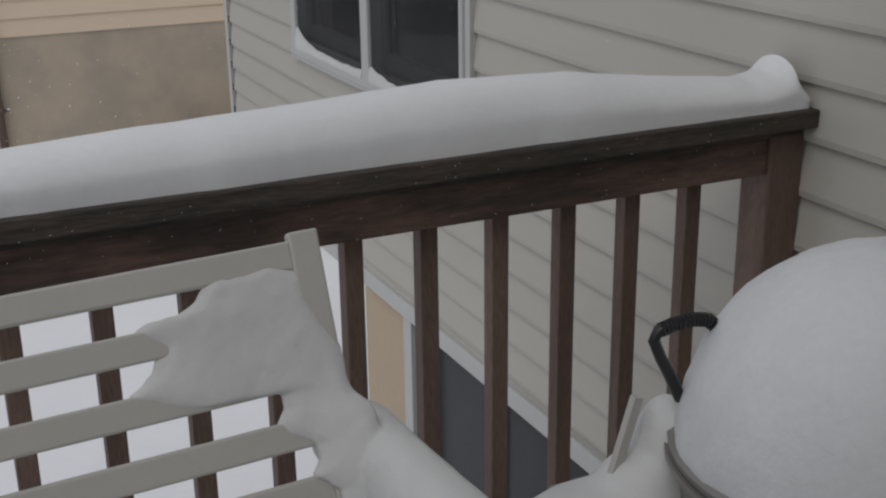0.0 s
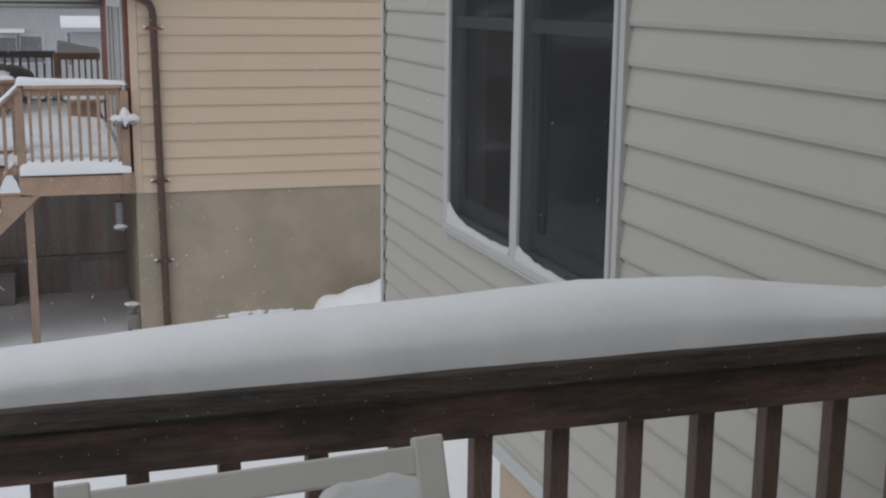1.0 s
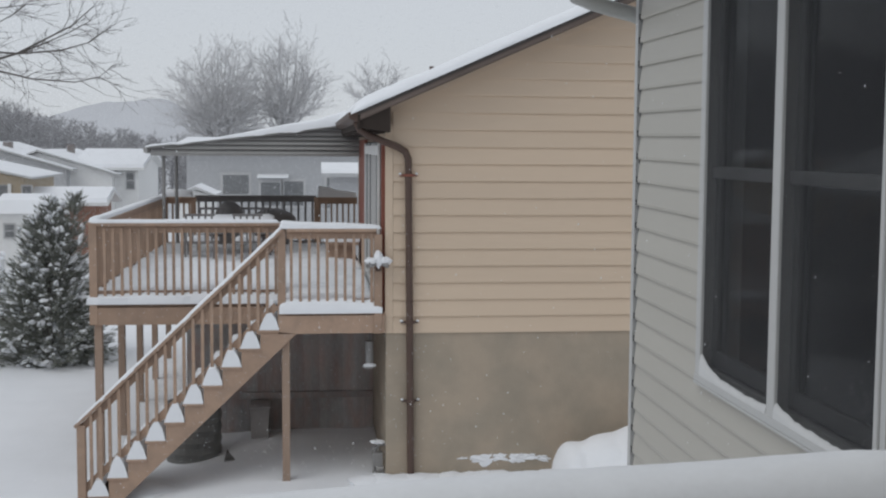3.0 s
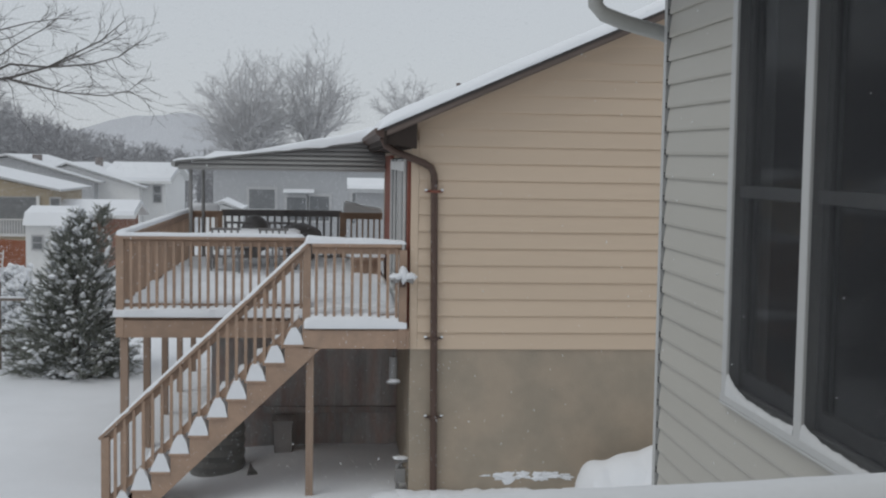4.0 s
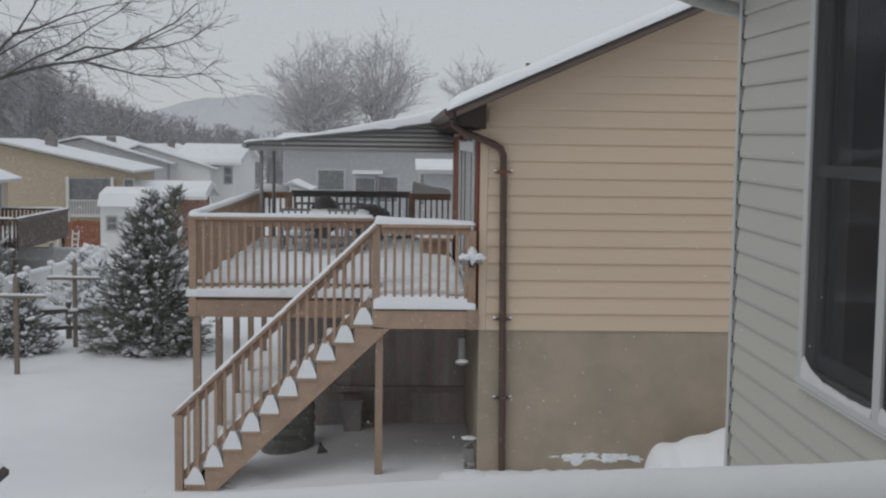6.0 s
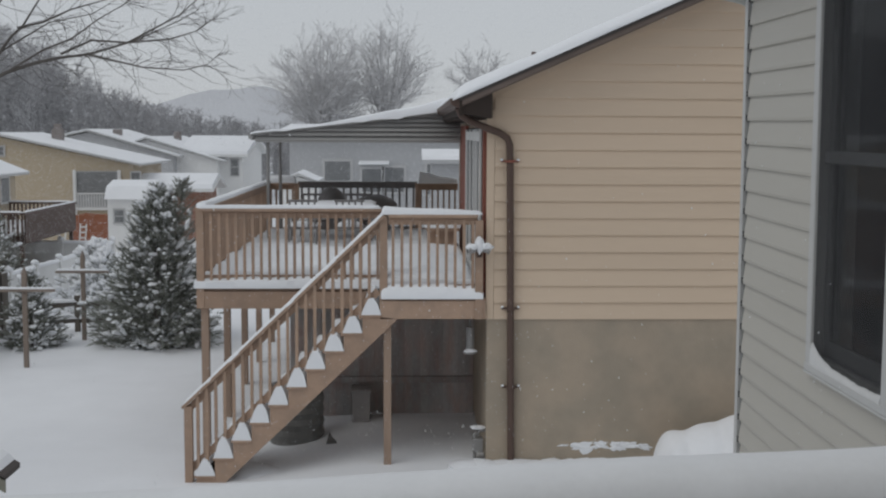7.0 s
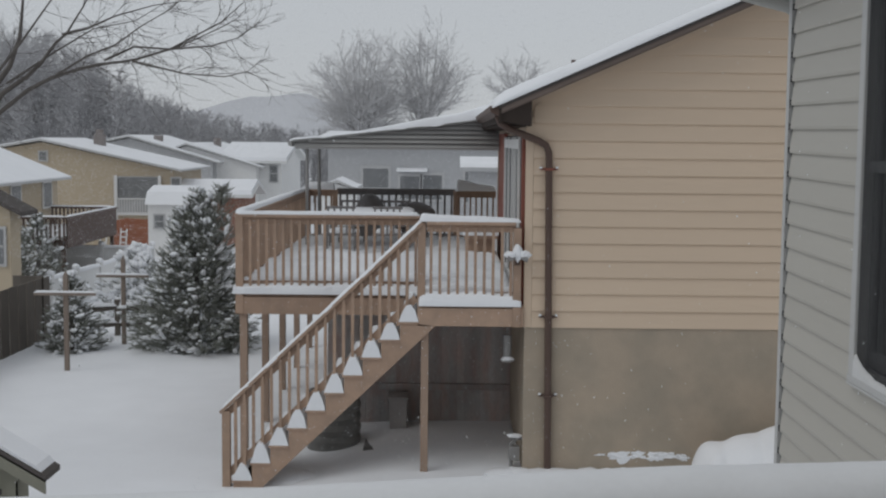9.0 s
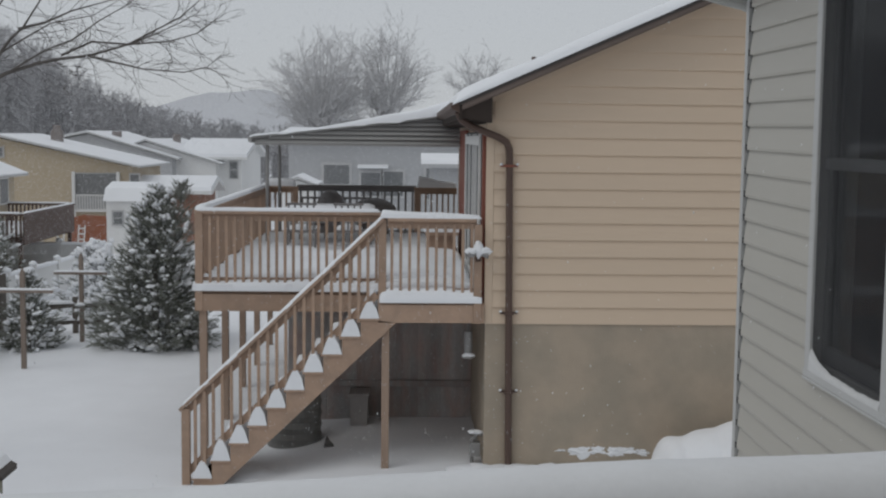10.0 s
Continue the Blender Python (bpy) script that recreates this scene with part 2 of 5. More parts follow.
for y0, y1, z0, z1 in ((-3.0, WY0 + 0.05, 2.16, 5.05), (WY1 - 0.05, YC - 0.03, 2.16, 5.05), (WY0 + 0.05, WY1 - 0.05, 2.16, WZ0 + 0.04), (WY0 + 0.05, WY1 - 0.05, WZ1, 5.05)):
    cuboid(bm, X0 + 0.012, X0 + 0.16, y0, y1, z0, z1)
part("wall_core", bm, TRIM, wall)
bm = bmesh.new()
cuboid(bm, X0 - 0.012, X0 + 0.18, YC - 0.03, YC + 0.02, 2.12, 5.05)
part("corner_post", bm, TRIM, wall)
# dark strip painted in for the shade of the corner gap
part("channel", box(X0 + 0.0085, X0 + 0.0118, YC - 0.0495, YC - 0.0305, 2.17, 5.05), DARK, wall)
part("bottom_trim", box(X0 - 0.022, X0 + 0.05, -3.0, YC - 0.03, 2.10, 2.17, 0.004), TRIM, wall)
part("end_wall", box(X0 + 0.18, X0 + 6, YC - 0.15, YC, 2.12, 5.05), SIDING, wall)
part("overhang_floor", box(X0 + 0.05, X0 + 6, 4.4, YC - 0.15, 2.12, 2.2), TRIM, wall)


def course(z, h, a, b, thick=0.019):
    """One lap of siding: proud at its lower edge, tucked under the next at its top."""
    bm = prism([(X0 + 0.012, z), (X0 - thick + 0.014, z - 0.004), (X0 - thick + 0.012, z + 0.010), (X0 + 0.009, z + h + 0.006), (X0 + 0.012, z + h + 0.006)], "y", a, b)
    for v in bm.verts:                            # laps lowered towards the near end to fit the camera's view
        v.co.z -= 0.0085 * (6.15 - v.co.y)
    return bm


E2 = 0.1205
for i in range(-14, 11):
    z = 3.787 + i * E2
    if z + E2 < 2.17:
        continue
    z0 = max(z, 2.17)
    h = z + E2 - z0
    spans = [(-1.2, YC - 0.05)]
    if z + E2 > WZ0 + 0.02 and z < WZ1:
        spans = [(-1.2, WY0 - 0.055), (WY1 + 0.022, YC - 0.05)]
    for a, b in spans:
        part("siding_board", course(z0, h, a, b), SIDING, wall)
    # dark block set proud where only a shaded gap would show
    part("lap_notch", box(X0 - 0.0085, X0 + 0.010, YC - 0.052, YC - 0.031, z0 - 0.004, z0 + 0.026), DARK, wall)
# roof edge out of view, added and lowered to shade the upper siding
tagged(part("house_roof", prism([(X0 - 0.42, 5.03), (X0 - 0.42, 5.14), (X0 + 4, 6.8), (X0 + 4, 6.65)], "y", -3.2, YC + 0.35), SHINGLE), "unseen shingle roof edge above the sided wall, set low to shade it", "roof", kind="structure")
tagged(part("house_ceiling", box(X0 + 0.2, X0 + 4, -0.4, YC - 0.2, 4.98, 5.05), DARK), "ceiling closing the added room box, painted near black", "ceiling", kind="structure")

# window: casing, two sashes with a meeting rail, screens, room box painted dark
win = tagged(new("window_1"), "white-framed twin double-hung window with dark insect screens", "window", kind="structure")
CX = X0 - 0.025
MY = 4.252                                        # the mullion
for y0, y1, z0, z1 in ((WY1 - 0.056, WY1, WZ0, WZ1), (WY0 - 0.010, WY0 + 0.018, WZ0, WZ1), (MY - 0.036, MY + 0.038, WZ0 - 0.015, WZ1)):
    part("window_frame", box(CX, X0 + 0.10, y0, y1, z0, z1, 0.006), TRIM, win)
part("casing_fold", box(CX + 0.009, X0 + 0.02, WY0 - 0.034, WY0 - 0.011, WZ0 - 0.02, WZ1, 0.003), TRIM, win)
for y in (WY0 - 0.045, WY1 + 0.011):              # the channels that take the ends of the laps
    part("siding_channel", box(X0 - 0.019, X0 + 0.02, y - 0.0095, y + 0.0095, WZ0 - 0.02, WZ1, 0.002), TRIM, win)
part("window_frame", box(CX, X0 + 0.10, WY0, WY1, WZ1 - 0.05, WZ1 + 0.02, 0.006), TRIM, win)
part("window_sill", prism([(CX - 0.004, WZ0 - 0.022), (CX - 0.004, WZ0 + 0.006), (X0 + 0.1, WZ0 + 0.06), (X0 + 0.1, WZ0 - 0.022)], "y", WY0 - 0.024, WY1 + 0.004), TRIM, win)
part("sill_lip", box(CX - 0.006, X0 + 0.01, WY0 - 0.03, WY1 + 0.006, WZ0 - 0.036, WZ0 - 0.024, 0.003), TRIM, win)
for a, b in ((WY0 + 0.019, MY - 0.037), (MY + 0.039, WY1 - 0.057)):
    sx = X0 + 0.03
    part("meeting_rail", box(sx - 0.02, sx + 0.03, a, b, 3.835, 3.885, 0.004), RAIL, win)
    part("sash", box(sx, sx + 0.03, a, a + 0.055, WZ0 + 0.05, WZ1, 0.004), SASH, win)
    part("sash", box(sx, sx + 0.03, b - 0.055, b, WZ0 + 0.05, WZ1, 0.004), SASH, win)
    part("sash", box(sx, sx + 0.03, a + 0.055, b - 0.055, WZ0 + 0.05, WZ0 + 0.12, 0.004), SASH, win)
    g = part("pane", box(sx + 0.012, sx + 0.016, a + 0.05, b - 0.05, WZ0 + 0.1, WZ1), GLASS, win)
    g.visible_shadow = False
    part("insect_screen", box(X0 - 0.011, X0 - 0.0095, a, b, WZ0 + 0.015, WZ1 - 0.05), SCREEN, win)
    # snow packed along the sill in the shade grey, rising into the corners
    bm = bmesh.new()
    N = 40
    rows = []
    for i in range(N + 1):
        t = i / N
        y = a + (b - a) * t
        c = max((1.0 if b > MY else 0.5) * math.exp(-(1 - t) * 7), 0.25 * math.exp(-t * 14))
        h = 0.002 + 0.075 * c + 0.006 * fbm(y * 14, 3)
        rows.append([bm.verts.new(v) for v in ((CX - 0.002, y, WZ0 + 0.007), (CX - 0.001, y, WZ0 + 0.012 + h * 0.5), (CX + 0.004, y, WZ0 + 0.02 + h), (X0 - 0.0115, y, WZ0 + 0.026 + h), (X0 - 0.0115, y, WZ0 + 0.008))])
    for r, q in zip(rows, rows[1:]):
        for k in range(4):
            bm.faces.new((r[k], q[k], q[k + 1], r[k + 1]))
    bm.faces.new(rows[0]), bm.faces.new(rows[-1][::-1])
    tagged(part("sill_snow", bm, SNOW_SHADE, smooth=True), "snow packed into the window sill", "snow")
rng = random.Random(2)
bm = bmesh.new()
for i in range(150):
    if i < 100:
        y, z = WY0 + 0.07 + abs(rng.gauss(0, 0.28)), WZ0 + 0.07 + abs(rng.gauss(0, 0.22))
    else:
        y, z = rng.uniform(WY0 + 0.07, WY1 - 0.06), rng.uniform(WZ0 + 0.06, WZ1 - 0.1)
    if y > MY - 0.04:
        continue
    r = rng.uniform(0.0006, 0.0019)
    ring = [bm.verts.new((X0 - 0.0118, y + r * math.cos(k * 1.2566) * rng.uniform(0.6, 1.3), z + r * math.sin(k * 1.2566) * rng.uniform(0.6, 1.3))) for k in range(5)]
    top = bm.verts.new((X0 - 0.0122 - r * 0.5, y, z))
    for k in range(5):
        bm.faces.new((ring[k], ring[(k + 1) % 5], top))
tagged(part("screen_snow", bm, SNOW_SHADE), "flecks of snow caught in the insect screen", "snow", kind="stuff")
# room box added behind the glass, its dimness put into the wall colour
room = tagged(new("wall_room"), "room box added behind the window, painted dark for an unlit interior", "room", kind="structure")
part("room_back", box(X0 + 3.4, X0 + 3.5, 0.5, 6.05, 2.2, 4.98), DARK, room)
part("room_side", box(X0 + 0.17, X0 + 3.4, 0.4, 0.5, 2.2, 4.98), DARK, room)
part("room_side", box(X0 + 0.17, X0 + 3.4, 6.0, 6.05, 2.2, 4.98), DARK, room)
tagged(part("floor", box(X0 + 0.17, X0 + 3.4, 0.5, 6.0, 2.2, 2.3), DARK), "floor of the added room box, painted near black", "floor", kind="structure")

# downspout elbow of our own eave, behind the corner
bm = bmesh.new()
tube(bm, [(X0 + 0.11, YC + 0.07, 3.9), (X0 + 0.11, YC + 0.07, 4.54), (X0 + 0.08, YC + 0.07, 4.62), (X0 - 0.01, YC + 0.07, 4.665), (1.615, YC + 0.07, 4.690), (1.50, YC + 0.07, 4.722), (1.41, YC + 0.07, 4.755), (1.365, YC + 0.07, 4.80), (1.35, YC + 0.07, 5.04)], 0.041, 12)
tagged(part("downspout", bm, mat("dull_white_downspout", (0.42, 0.42, 0.40), 0.5, var=0.2, scale=9, fine=0.1), smooth=True), "dull white metal downspout elbow at the house corner", "downspout")

# lower storey under the siding: tan end panel, white casing, dark patio doors
low = tagged(new("wall_lower"), "tan lower wall with white-framed dark patio doors", "wall", kind="structure")
LOWTAN = mat("tan_painted_panel", (0.47, 0.375, 0.27), 0.7, var=0.08, scale=1.5, bump=0.1)
part("tan_panel", box(X0 + 0.01, X0 + 0.2, 3.98, 4.42, -0.3, 2.10), LOWTAN, low)
part("door_casing", box(X0 - 0.012, X0 + 0.12, 3.90, 3.975, -0.3, 2.10, 0.004), TRIM, low)
PATIOGLASS = mat("dim_patio_glass", (0.035, 0.037, 0.04), 0.2, var=0.25, scale=2, fine=0.15, spec=0.12)
for a, b in ((3.30, 3.88), (2.62, 3.28), (0.6, 2.6)):
    part("patio_pane", box(X0 + 0.06, X0 + 0.066, a, b, -0.2, 2.10), PATIOGLASS, low)
    part("door_stile", box(X0 + 0.03, X0 + 0.09, a - 0.02, a + 0.012, -0.2, 2.10, 0.004), SASH, low)
# unseen end and top, added to keep daylight out behind the panes
part("lower_end", box(X0 + 0.2, X0 + 0.6, 4.34, 4.42, -0.3, 2.1), PARGE, low)
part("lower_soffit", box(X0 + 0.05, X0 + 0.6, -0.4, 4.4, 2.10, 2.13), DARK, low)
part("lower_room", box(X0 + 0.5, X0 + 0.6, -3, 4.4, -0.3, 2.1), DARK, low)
part("lower_core", box(X0 + 0.02, X0 + 0.2, -3, 0.6, -0.3, 2.1), PARGE, low)

# unseen wall behind the camera, set there to cut the light on the deck
tagged(part("wall_south", box(-2.6, X0 + 0.01, -1.10, -0.95, 2.0, 5.4), SIDING), "unseen house wall behind the camera, added to shade the deck", "wall", kind="structure")

# ---- our deck ----
DZ = 2.28
deck = tagged(new("deck_floor"), "snow-covered wooden deck floor", "deck", kind="structure")
part("deck_frame", box(-1.7, X0 - 0.03, -2.6, 1.98, DZ - 0.24, DZ - 0.03), DARKSTAIN, deck)
for i in range(32):
    y = -2.6 + 0.143 * i
    part("deck_board", box(-1.7, X0 - 0.03, y, y + 0.138, DZ - 0.028, DZ), DARKSTAIN, deck)
for x in (-1.6, 1.5):
    for y in (-2.4, 1.88):
        part("deck_post", box(x - 0.045, x + 0.045, y - 0.045, y + 0.045, -0.4, DZ - 0.24), DARKSTAIN_V, deck)
bm = bmesh.new()
rows = [[bm.verts.new((-1.7 + 3.38 * i / 40, -2.6 + 4.4 * j / 40, DZ + 0.12 + 0.03 * fbm(i * 0.2, j * 0.2))) for i in range(41)] for j in range(41)]
for a, b in zip(rows, rows[1:]):
    for i in range(40):
        bm.faces.new((a[i], a[i + 1], b[i + 1], b[i]))
r = bmesh.ops.extrude_face_region(bm, geom=bm.faces[:])
for v in r["geom"]:
    if isinstance(v, bmesh.types.BMVert):
        v.co.z = DZ + 0.001
tagged(part("deck_snow", bm, SNOW, smooth=True), "drifted snow lying on the deck floor", "snow")

YR = 1.894
rail = tagged(new("deck_railing"), "dark brown stained wooden deck railing", "railing")
RXL = -1.65
part("cap", box(RXL, X0 - 0.003, 1.814, 1.985, 3.298, 3.336, 0.004), CAPWOOD, rail, "weathered blackened cap board")
part("cap_lath", box(RXL, X0 - 0.02, 1.840, 1.862, 3.283, 3.297), CAPWOOD, rail)
part("top_rail", box(RXL, 1.645, 1.862, 1.90, 3.198, 3.297, 0.003), DARKSTAIN, rail)
part("bottom_rail", box(RXL, 1.645, 1.90, 1.938, DZ + 0.09, DZ + 0.18, 0.003), DARKSTAIN, rail)
part("post", box(1.645, 1.731, 1.852, 1.942, DZ - 0.2, 3.297, 0.004), DARKSTAIN_V, rail)
part("post", box(-1.65, -1.56, 1.85, 1.94, DZ - 0.2, 3.284, 0.004), DARKSTAIN_V, rail)
for i in range(-14, 6):
    x1 = 0.763 + 0.15 * i
    bm = box(x1 - 0.036, x1, 1.901, 1.937, DZ + 0.06, 3.24, 0.002)
    part("baluster", bm, DARKSTAIN_V, rail)
# side rail on the far side of the deck, out of the way
for x in (-1.63,):
    part("cap", box(x - 0.07, x + 0.07, -2.5, 1.83, 3.285, 3.322, 0.004), CAPWOOD, rail)
    part("top_rail", box(x - 0.02, x + 0.02, -2.5, 1.84, 3.188, 3.283, 0.003), DARKSTAIN, rail)
    for i in range(27):
        part("baluster", box(x + 0.021, x + 0.057, -2.4 + 0.15 * i, -2.364 + 0.15 * i, DZ + 0.06, 3.24), DARKSTAIN_V, rail)


CREST = [(-1.65, 0.04), (-0.8, 0.024), (-0.38, 0.046), (-0.2, 0.061), (-0.02, 0.073), (0.17, 0.086), (0.36, 0.097), (0.55, 0.104), (0.72, 0.111), (0.93, 0.120), (1.19, 0.111), (1.45, 0.080), (1.60, 0.064), (1.655, 0.072), (1.676, 0.086), (1.686, 0.102), (1.690, 0.100), (1.697, 0.074), (1.708, 0.054), (1.73, 0.035)]


def cap_h(t):
    """Height of the snow's crest along the rail."""
    x = RXL + 0.02 + t * (1.728 - RXL - 0.02)
    for (xa, za), (xb, zb) in zip(CREST, CREST[1:]):
        if xa <= x <= xb:
            q = (x - xa) / (xb - xa)
            return za + (zb - za) * q
    return CREST[-1][1]


bm = ridge((RXL + 0.02, 1.908, 3.335), (1.728, 1.908, 3.335), 0.158, 0.13, 5.0, uneven=0.03, ends=0.012, steps=420, seg=24, hfun=cap_h, full=0.66)
tagged(part("rail_snow", bm, SNOW_DULL, smooth=True), "thick rounded ridge of snow on the deck rail", "snow")

# specks added on the dark rail in place of flakes falling before it
rng = random.Random(6)
bm = bmesh.new()
for i in range(130):
    x, r = rng.uniform(-0.3, 1.62), rng.uniform(0.0004, 0.0012)
    y, z = ((1.8135, rng.uniform(3.30, 3.334)) if i % 3 == 0 else (1.8615, rng.uniform(3.20, 3.285)))
    ring = [bm.verts.new((x + r * math.cos(k * 1.2566) * rng.uniform(0.6, 1.5), y, z + r * math.sin(k * 1.2566) * rng.uniform(0.6, 1.5))) for k in range(5)]
    top = bm.verts.new((x, y - r * 0.6, z))
    for k in range(5):
        bm.faces.new((ring[k], ring[(k + 1) % 5], top))
tagged(part("rail_flecks", bm, SNOW_SHADE), "tiny white specks on the rail standing in for falling flakes", "snow", kind="stuff")

# ---- the chair on our deck ----
chair = tagged(new("deck_chair"), "grey resin slatted deck chair with snow crusted on its back, backed against the railing", "chair")
LEAN = radians(25)
CHAIR_SNOW = []
CO = Vector((0.022, 1.632, 3.294))                # top left of the back
CV, CN = Vector((0, -math.sin(LEAN), -math.cos(LEAN))), Vector((0, -math.cos(LEAN), math.sin(LEAN)))
CW = 0.563
CU = Vector((math.cos(0.035), math.sin(0.035), 0.020)).normalized()   # turned and tilted to fit the camera's view


def on_back(u, v, n=0.0):
    return CO + CU * u + CV * v + CN * n


def back_plate(u0, u1, v0, v1, t=0.022, bev=0.004):
    bm = bmesh.new()
    m = Matrix.Translation(on_back((u0 + u1) / 2, (v0 + v1) / 2, t / 2)) @ Matrix(((CU.x, 0, 0), (CU.y, CV.y, CN.y), (CU.z, CV.z, CN.z))).to_4x4() @ Matrix.Diagonal((u1 - u0, v1 - v0, t, 1))
    bmesh.ops.create_cube(bm, size=1, matrix=m)
    bmesh.ops.bevel(bm, geom=bm.edges[:], offset=bev, segments=2, affect="EDGES", profile=0.5)
    return bm


for u in (0.0, CW - 0.048):
    part("stile", back_plate(u, u + 0.048, 0.0, 0.66), RESIN, chair)
for i in range(8):
    v = 0.0122 + 0.0877 * i
    part("slat", back_plate(0.046, CW - 0.046, v, v + 0.044, 0.020), RESIN, chair)
    if i < 7:                                     # rounded ends of the slots
        for u, s in ((0.046, 1), (CW - 0.046, -1)):
            for vv, q in ((v + 0.043, 1), (v + 0.0887, -1)):
                bm = bmesh.new()
                c = [on_back(u, vv), on_back(u + s * 0.011, vv), on_back(u + s * 0.004, vv + q * 0.004), on_back(u, vv + q * 0.011)]
                lo, hi = [bm.verts.new(p + CN * 0.002) for p in c], [bm.verts.new(p + CN * 0.018) for p in c]
                bm.faces.new(lo), bm.faces.new(hi[::-1])
                for k in range(4):
                    bm.faces.new((lo[k], lo[(k + 1) % 4], hi[(k + 1) % 4], hi[k]))
                part("slot_corner", bm, RESIN, chair)
SEATZ = DZ + 0.42
part("seat", box(0.03, 0.585, 0.93, 1.42, SEATZ - 0.03, SEATZ, 0.008), RESIN, chair)
for x in (-0.03, 0.60):
    part("armrest", box(x, x + 0.065, 0.92, 1.66, SEATZ + 0.20, SEATZ + 0.225, 0.008), RESIN, chair)
    part("leg", box(x + 0.01, x + 0.055, 0.95, 1.0, DZ + 0.001, SEATZ + 0.20, 0.005), RESIN, chair)
    part("leg", box(x + 0.01, x + 0.055, 1.42, 1.47, DZ + 0.001, SEATZ + 0.20, 0.005), RESIN, chair)


def soft_union(name, pieces, material, label, voxel, rounds, category="snow"):
    """Several closed lumps of snow grown together into one smooth body."""
    me = bpy.data.meshes.new(name)
    bm = bmesh.new()
    for piece in pieces:
        piece.to_mesh(me)
        bm.from_mesh(me)
        piece.free()
    bpy.data.meshes.remove(me)
    bmesh.ops.recalc_face_normals(bm, faces=bm.faces[:])
    ob = part(name, bm, material, smooth=True)
    r = ob.modifiers.new("grown_together", "REMESH")
    r.mode, r.voxel_size, r.use_smooth_shade = "VOXEL", voxel, True
    m = ob.modifiers.new("softened", "SMOOTH")
    m.factor, m.iterations = 0.5, rounds
    return tagged(ob, label, category)


# left edge of the crust: distance down the back, distance across it
EDGE = [(0.0, 0.40), (0.05, 0.378), (0.06, 0.371), (0.075, 0.359), (0.086, 0.336), (0.089, 0.285), (0.10, 0.263), (0.131, 0.297), (0.145, 0.293), (0.158, 0.287), (0.174, 0.267), (0.184, 0.245), (0.192, 0.244), (0.21, 0.285), (0.226, 0.33), (0.233, 0.462), (0.254, 0.464), (0.276, 0.446), (0.29, 0.455), (0.318, 0.499), (0.343, 0.502), (0.363, 0.488), (0.39, 0.52), (0.6, 0.53)]


def ease(x):
    x = min(1, max(0, x))
    return x * x * (3 - 2 * x)


def patch_mask(u, v):
    """How far inside the snow crust on the chair's back a point lies."""
    e = 0.004 * fbm(u * 30, v * 30, 4) + 0.002 * fbm(u * 80, v * 80, 2)
    left = EDGE[-1][1]
    for (va, ua), (vb, ub) in zip(EDGE, EDGE[1:]):
        if va <= v <= vb:
            left = ua + (ub - ua) * (v - va) / (vb - va)
            break
    top = 0.040 + 0.022 * ease((u - 0.48) / 0.06)
    right = 0.532 + 0.036 * ease((v - 0.08) / 0.12) + 0.026 * ease((v - 0.24) / 0.05)
    return min((u - left) * 0.8, right - u, v - top) + e


bm = bmesh.new()
NU, NV = 230, 260
keep = {}
for j in range(NV + 1):
    for i in range(NU + 1):
        u, v = 0.235 + 0.39 * i / NU, 0.02 + 0.50 * j / NV
        m = patch_mask(u, v)
        if m > 0:
            h = 0.0165 + 0.0068 * min(1, m / 0.02) + 0.003 * ease(m / 0.07) + 0.0016 * fbm(u * 18, v * 18) + 0.036 * math.exp(-((u - 0.60) / 0.085) ** 2 - ((v - 0.36) / 0.12) ** 2)
            keep[i, j] = (bm.verts.new(on_back(u, v, h)), bm.verts.new(on_back(u, v, 0.003)))
for j in range(NV):
    for i in range(NU):
        k = [(i, j), (i + 1, j), (i + 1, j + 1), (i, j + 1)]
        if all(q in keep for q in k):
            bm.faces.new([keep[q][0] for q in k])
            bm.faces.new([keep[q][1] for q in k][::-1])
tops = {p[0]: p[1] for p in keep.values()}
for e in [e for e in bm.edges if e.is_boundary and e.verts[0] in tops and e.verts[1] in tops]:
    a, b = e.verts
    bm.faces.new((a, b, tops[b], tops[a]))
bank = ridge((0.615, 1.66, SEATZ + 0.228), (0.66, 0.95, SEATZ + 0.228), 0.125, 0.112, 2.0, uneven=0.15, ends=0.10, steps=70, seg=14)
# the crust's grey stands in for the shade on the chair back
CHAIR_SNOW.append(soft_union("chair_back_snow", [bm, bank], SNOW_SHADE, "crust of snow on the chair back, greyed for shade, banked along the armrest", 0.003, 8))
bm = blob((0.30, 1.12, SEATZ), (0.29, 0.26, 0.12), 3.0, rough=0.15, flat=SEATZ + 0.001)
CHAIR_SNOW.append(tagged(part("seat_snow", bm, SNOW, smooth=True), "heap of snow on the chair seat", "snow"))
# chair and snow scaled about the camera's start to fit the view, legs lengthened
VIEW_FIT = Matrix.Translation((0.015, -0.024, 3.885)) @ Matrix.Scale(0.84, 4) @ Matrix.Translation((-0.015, 0.024, -3.885))
for ob in list(chair.children) + CHAIR_SNOW:
    ob.data.transform(VIEW_FIT)
    if ob.name.startswith("leg"):
        low = min(v.co.z for v in ob.data.vertices)
        for v in ob.data.vertices:
            if v.co.z < low + 0.02:
                v.co.z += DZ + 0.001 - low

# ---- the kettle grill ----
grill = tagged(new("kettle_grill"), "grey kettle grill buried under a dome of snow", "grill")
GX, GY, GR, GZ = 1.121, 1.008, 0.262, 3.100


